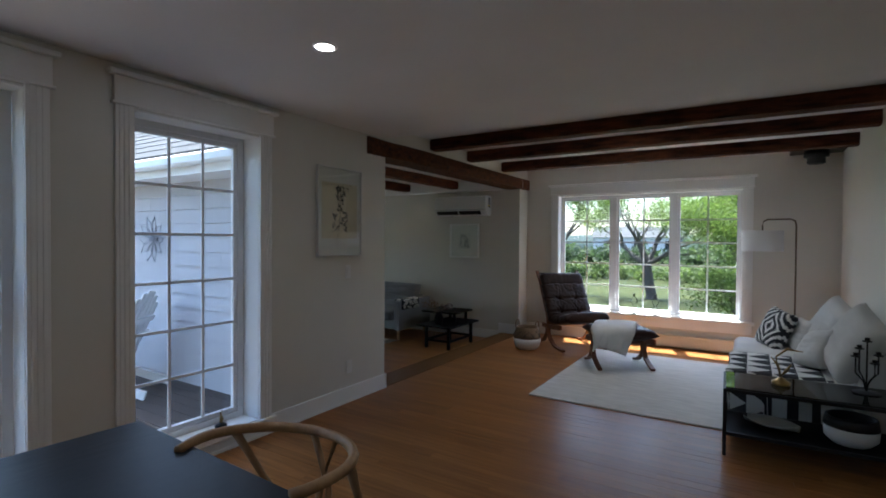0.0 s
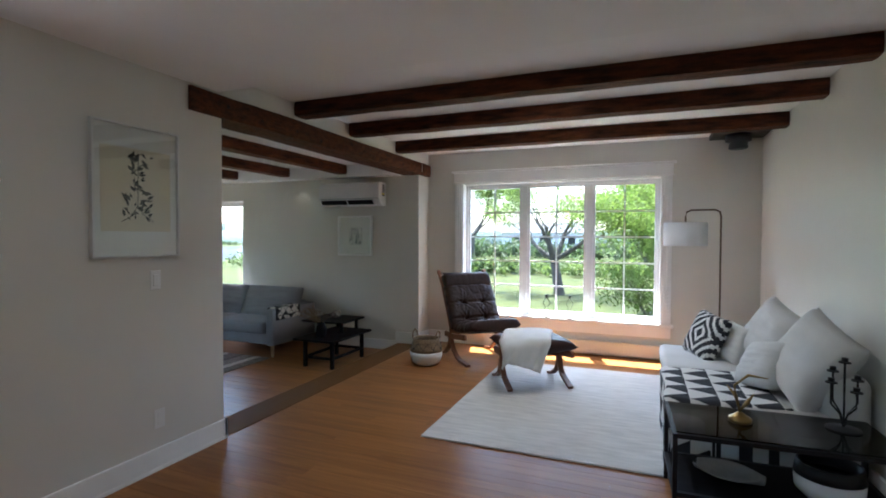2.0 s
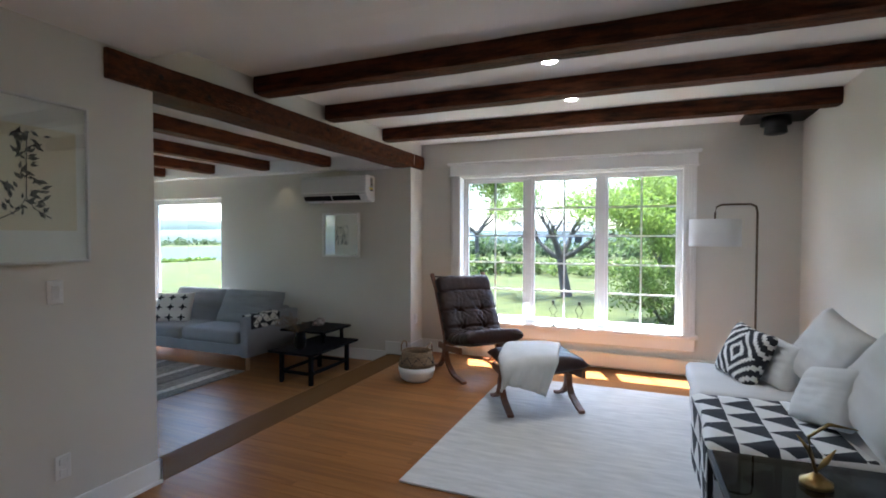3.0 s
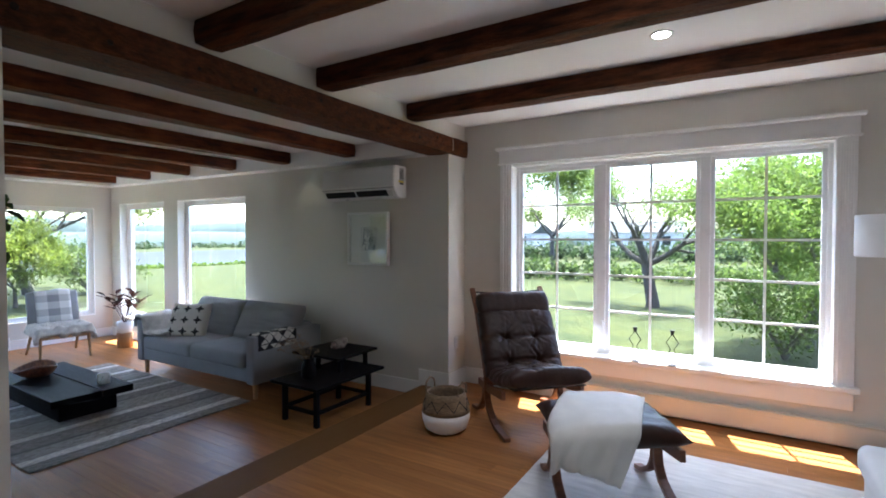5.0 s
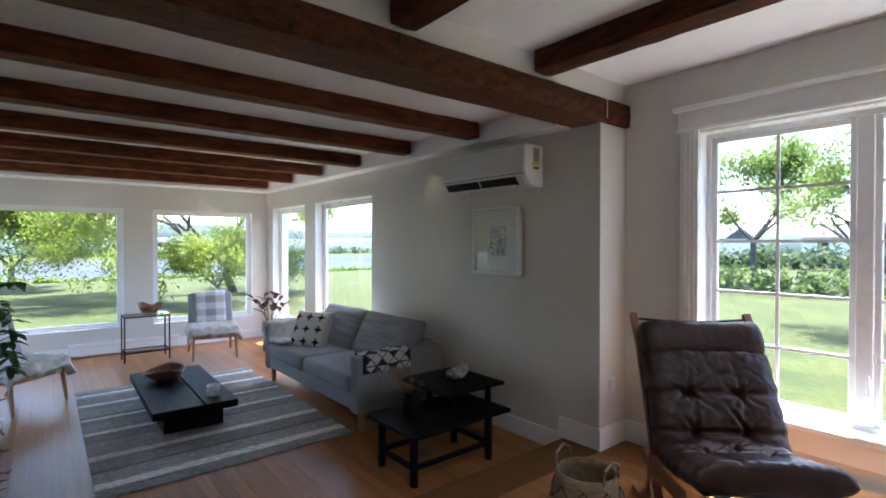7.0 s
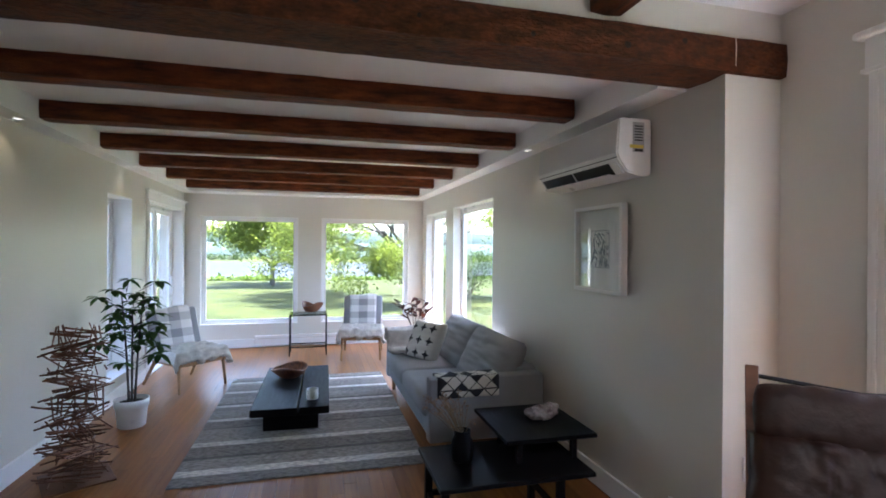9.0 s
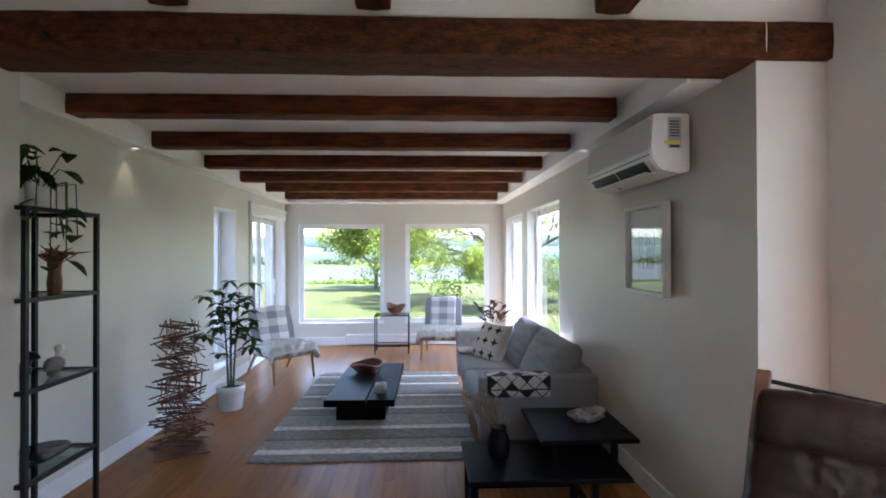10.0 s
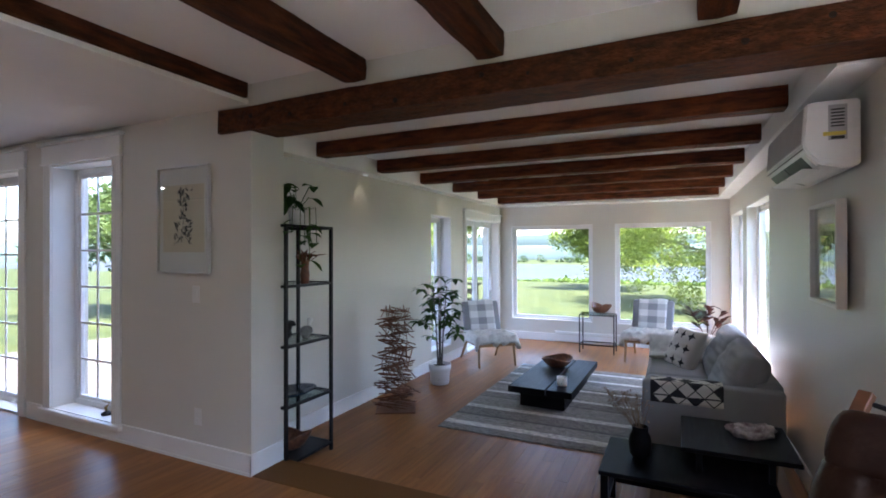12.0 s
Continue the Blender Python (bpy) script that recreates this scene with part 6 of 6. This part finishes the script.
def bird(at, rz, s, body, head, label):
    bm = bmesh.new()
    add_tube(bm, [(-0.13, 0, 0.05), (-0.09, 0, 0.055), (-0.02, 0, 0.06), (0.05, 0, 0.06), (0.085, 0, 0.07)], [0.006, 0.025, 0.05, 0.045, 0.02], 12)
    t = thing("carved_bird", at, label, "ornament", rz)
    bmesh.ops.scale(bm, vec=(s, s, s), verts=bm.verts)
    part("body", bm, body, t, smooth=True)
    bm = add_tube(bmesh.new(), [(0.06, 0, 0.07), (0.085, 0, 0.12), (0.095, 0, 0.145), (0.12, 0, 0.145), (0.155, 0, 0.135)], [0.022, 0.018, 0.028, 0.022, 0.004], 10)
    bmesh.ops.scale(bm, vec=(s, s, s), verts=bm.verts)
    part("head", bm, head, t, smooth=True)
    part("stand", lathe([(0.035 * s, 0.0), (0.035 * s, 0.012), (0.02 * s, 0.03 * s)], 12), body, t)


bird((-3.42, 4.74, shelf_z(2)), 80, 0.95, M["black"], M["black"], "black carved loon on the glass shelf")
bird((-3.60, 4.80, shelf_z(2)), -160, 0.85, mat("grey_driftwood", (0.33, 0.31, 0.29), 0.9, vary=0.2, grain=50, bump=0.6), M["mount"], "pale driftwood bird on the glass shelf")
M["blueglaze"] = mat("blue_glaze", (0.02, 0.04, 0.075), 0.15, vary=0.2, scale=12, bump=0.0)
pl = link_mesh("blue_platter", lathe([(0.02, 0.0), (0.08, 0.005), (0.15, 0.035), (0.148, 0.042), (0.07, 0.014), (0.0, 0.012)], 32, wob=0.03), M["blueglaze"], True)
pl.matrix_basis = pose(-3.52, 4.75, shelf_z(1)) @ Matrix.Diagonal((1.3, 0.9, 1, 1))
tagged(pl, "dark blue glazed platter on the glass shelf", "platter")
wavy_bowl("wooden_bowl", (-3.50, 4.74, shelf_z(0) + 0.01), 0.14, 0.11, "dark wooden bowl on the lowest shelf", 2.2)

# stacked twig sculpture
tg = thing("twig_sculpture", (-4.86, 4.84, F2), "tall stacked sculpture of copper-brown twigs", "sculpture")
rnd = random.Random(41)
part("foot_plate", box(-0.19, 0.19, -0.19, 0.19, 0, 0.012, 0.003, m=Matrix.Rotation(0.5, 4, "Z")), M["copper"], tg)
for lay_k in range(13):
    z = 0.035 + lay_k * 0.076
    turn, tilt = 0.35 + 0.55 * (lay_k % 3), 0.30 * (1 if lay_k % 2 else -1) * (lay_k > 0)
    for k in range(12):
        a = turn + 1.15 * (k % 2) + rnd.gauss(0, 0.1)
        d = Vector((math.cos(a), math.sin(a), tilt * math.cos(a - turn) + rnd.gauss(0, 0.05)))
        side = Vector((-math.sin(a), math.cos(a), 0)) * (-0.13 + 0.26 * (k // 2) / 5 + rnd.gauss(0, 0.012))
        L = rnd.uniform(0.12, 0.17) * (1.15 - 0.03 * lay_k)
        c = side + Vector((rnd.gauss(0, 0.015), rnd.gauss(0, 0.015), z + 0.008 * (k % 2)))
        part("twig", tube([c - d * L, c + d * L * 0.9], [0.006, 0.0045], 5), M["copper"], tg)
    if lay_k:
        for k in range(4):
            a = rnd.uniform(0, 6.28)
            part("upright_twig", tube([(0.11 * math.cos(a), 0.11 * math.sin(a), z - 0.06), (0.10 * math.cos(a + 0.5), 0.10 * math.sin(a + 0.5), z + 0.06)], 0.004, 4), M["copper"], tg)

# umbrella plant
up = thing("potted_plant", (-5.85, 4.84, F2), "leafy green umbrella plant in a white pot", "plant")
part("pot", lathe([(0.095, 0.0), (0.105, 0.01), (0.118, 0.165), (0.128, 0.17), (0.132, 0.235), (0.122, 0.235), (0.115, 0.20), (0, 0.20)], 30), M["white_cer"], up, "white ceramic pot", True)
part("soil", lathe([(0.112, 0.201), (0.05, 0.21), (0.0, 0.212)], 20), M["soil"], up)
rnd = random.Random(19)
stem, lf = bmesh.new(), bmesh.new()
for k in range(4):
    a = k * 1.57 + 0.3
    top = Vector((0.08 * math.cos(a), 0.08 * math.sin(a), 0.98 + 0.16 * (k % 2)))
    add_tube(stem, [(0.02 * math.cos(a), 0.02 * math.sin(a), 0.19), (0.04 * math.cos(a), 0.04 * math.sin(a), 0.6), top], [0.011, 0.008, 0.005], 7)
    for j in range(9):
        f = 0.34 + 0.66 * j / 8
        base = Vector((0.045 * math.cos(a), 0.045 * math.sin(a), 0.2 + (top.z - 0.2) * f))
        b = j * 2.4 + k
        tip = base + Vector((math.cos(b), math.sin(b), 0.55)) * rnd.uniform(0.14, 0.27) * (1.2 - 0.5 * f)
        add_tube(stem, [base, tip], 0.003, 4)
        for q in range(6):
            e = q * 1.05 + b + rnd.uniform(-0.3, 0.3)
            leaf_blade(lf, tip, (math.cos(e), math.sin(e), rnd.uniform(-0.35, 0.45)), rnd.uniform(0.09, 0.145), rnd.uniform(0.045, 0.062), 0.35)
part("stem", stem, M["bark"], up)
part("leaves", lf, M["houseleaf"], up)

# two lounge chairs with throws
PLAID = pattern_mat("plaid_wool", "plaid", dark=(0.26, 0.265, 0.28), light=(0.72, 0.71, 0.70), k=1.5)


def lounge(at, rz, label):
    c = thing("easy_chair", at, label, "chair", rz, "easy chairs")
    lean = Matrix.Translation((0, -0.20, 0.34)) @ Matrix.Rotation(radians(18), 4, "X")
    for s in (-1, 1):
        part("front_leg", tube([(s * 0.26, 0.30, 0), (s * 0.25, 0.26, 0.30)], [0.014, 0.02], 8), M["oak"], c)
        part("rear_leg", tube([(s * 0.27, -0.40, 0), (s * 0.25, -0.18, 0.30)], [0.014, 0.02], 8), M["oak"], c)
        part("side_rail", box(s * 0.25 - 0.015, s * 0.25 + 0.015, -0.24, 0.30, 0.27, 0.31, 0.004), M["oak"], c)
    part("front_rail", box(-0.24, 0.24, 0.26, 0.285, 0.27, 0.31, 0.003), M["oak"], c)
    part("seat", box(-0.29, 0.29, -0.25, 0.31, 0.31, 0.375, 0.025, seg=3), M["grey"], c, smooth=True)
    part("backrest", box(-0.28, 0.28, -0.03, 0.03, 0.0, 0.50, 0.028, m=lean, seg=3), M["grey"], c, smooth=True)
    return c


def lounge_soft(at, rz):
    lean = Matrix.Translation((0, -0.20, 0.34)) @ Matrix.Rotation(radians(18), 4, "X")

    def fn(u, v):
        s = v * 0.86
        x = -0.19 + 0.38 * u
        if s < 0.44:
            p = lean @ Vector((x, 0.037, 0.07 + s))
        elif s < 0.52:
            p = lean @ Vector((x, 0.037 - (s - 0.44), 0.512 + 0.01 * math.sin(u * 6)))
        else:
            p = lean @ Vector((x, -0.04, 0.512 - (s - 0.52)))
        return p
    th = link_mesh("throw_blanket", drape(fn, 12, 24, 0.006), PLAID, True)
    uv_flat(th, "x", "z")
    th.matrix_basis = pose(*at, 0, 0, rz)
    tagged(th, "grey and white plaid throw over the chair back", "blanket")

    def fleece(u, v):
        x, y = (u - 0.5) * 0.66, -0.20 + 0.60 * v
        r = 0.03 * noise.noise(Vector((u * 4, v * 4, 3)))
        z = 0.425 + 0.03 * noise.noise(Vector((u * 9, v * 9, 1))) + 0.012 * noise.noise(Vector((u * 23, v * 23, 4)))
        if y > 0.30:
            z -= (y - 0.30) * 0.9
            y = 0.30 + (y - 0.30) * 0.4
        z -= 0.10 * max(0.0, abs(u - 0.5) * 2 - 0.86) / 0.14
        return Vector((x * (1 + r), y, z))
    fl2 = link_mesh("sheepskin", drape(fleece, 34, 30, 0.075), M["wool"], True)
    fl2.matrix_basis = pose(*at, 0, 0, rz)
    tagged(fl2, "fluffy cream sheepskin on the chair seat", "sheepskin")


for p, a in (((-7.12, 4.98, F2), -47), ((-8.20, 6.98, F2), -98)):
    lounge(p, a, "low grey easy chair with light wooden legs")
    lounge_soft(p, a)

# small glass side table and bowl
st = thing("side_table", (-8.52, 6.24, F2), "small black metal side table with a glass top", "table")
for sx in (-1, 1):
    for sy in (-1, 1):
        part("leg", box(sx * 0.15 - 0.008, sx * 0.15 + 0.008, sy * 0.25 - 0.008, sy * 0.25 + 0.008, 0, 0.58), M["black"], st)
for z in (0.57, 0.12):
    for sx in (-1, 1):
        part("rail", box(sx * 0.15 - 0.007, sx * 0.15 + 0.007, -0.242, 0.242, z - 0.008, z + 0.0075), M["black"], st)
    for sy in (-1, 1):
        part("rail", box(-0.142, 0.142, sy * 0.25 - 0.007, sy * 0.25 + 0.007, z - 0.008, z + 0.0075), M["black"], st)
part("glass_top", box(-0.156, 0.156, -0.256, 0.256, 0.5805, 0.588), M["tglass"], st)
wavy_bowl("wooden_bowl", (-8.5, 6.28, F2 + 0.598), 0.15, 0.12, "reddish carved wooden bowl on the glass table", 3.0)

# red-leaved plant on a stump
rp = thing("red_plant", (-8.05, 7.70, F2), "red-leaved rubber plant in a white pot on a stump", "plant")
part("stump", lathe([(0.10, 0.0), (0.095, 0.12), (0.10, 0.20)], 18, wob=0.04), M["oak"], rp, "light wooden stump", True)
part("pot", lathe([(0.07, 0.201), (0.09, 0.22), (0.10, 0.36), (0.09, 0.36), (0.085, 0.33), (0, 0.33)], 22), M["white_cer"], rp, smooth=True)
rnd = random.Random(23)
stem, lf = bmesh.new(), bmesh.new()
for k in range(6):
    a = k * 1.05
    top = Vector((0.22 * math.cos(a), 0.22 * math.sin(a), 0.64 + 0.15 * rnd.random()))
    add_tube(stem, [(0, 0, 0.32), top * 0.6 + Vector((0, 0, 0.18)), top], 0.005, 6)
    for j in range(6):
        f = 0.5 + 0.5 * j / 5
        p = Vector((top.x * f, top.y * f, 0.34 + (top.z - 0.34) * f))
        b = rnd.uniform(0, 6.28)
        leaf_blade(lf, p, (math.cos(b), math.sin(b), 0.6), 0.17, 0.07, 0.15)
part("stem", stem, M["leaf_r"], rp)
part("leaves", lf, M["leaf_r"], rp)

# ---- floor boards ----
def plank_mesh(length, width):
    bm = box(0, length, 0.0006, width - 0.0006, -0.012, 0, 0)
    bmesh.ops.delete(bm, geom=[f for f in bm.faces if f.normal.z < -0.5], context="FACES")
    me = bpy.data.meshes.new("floor_board")
    bm.to_mesh(me)
    bm.free()
    me.materials.append(M["floor"])
    return me


def lay(parent_name, x0, x1, y0, y1, z, width, singles_from, seed):
    rnd = random.Random(seed)
    me = plank_mesh(1.0, width)
    parent = bpy.data.objects[parent_name]
    rest = bmesh.new()
    rows = int((y1 - y0) / width) + 1
    for r in range(rows):
        y = y0 + r * width
        x = x0 - rnd.uniform(0, 1.2)
        while x < x1:
            length = rnd.uniform(1.0, 1.9)
            a, b = max(x, x0), min(x + length, x1)
            if b - a > 0.03 and y + width <= y1 + 0.02:
                if y >= singles_from:
                    ob = new("floor_board", me)
                    ob.matrix_basis = Matrix.Translation((a, y, z + rnd.uniform(-0.0005, 0.0003))) @ Matrix.Diagonal((b - a - 0.0008, 1, 1, 1))
                    ob.parent = parent
                else:
                    add_box(rest, a, b - 0.0008, y + 0.0006, y + width - 0.0006, z - 0.012, z)
            x += length
    if rest.faces:
        ob = part("floor_boards_rest", rest, M["floor"], parent)
        ob["kind"] = "stuff"
    else:
        rest.free()


lay("floor", XW + 0.004, XE, YS, YN, 0.0, 0.083, 2.2, 5)
lay("floor_extension", XB, XW - 0.268, YL, 8.12, F2, 0.083, 0.0, 6)
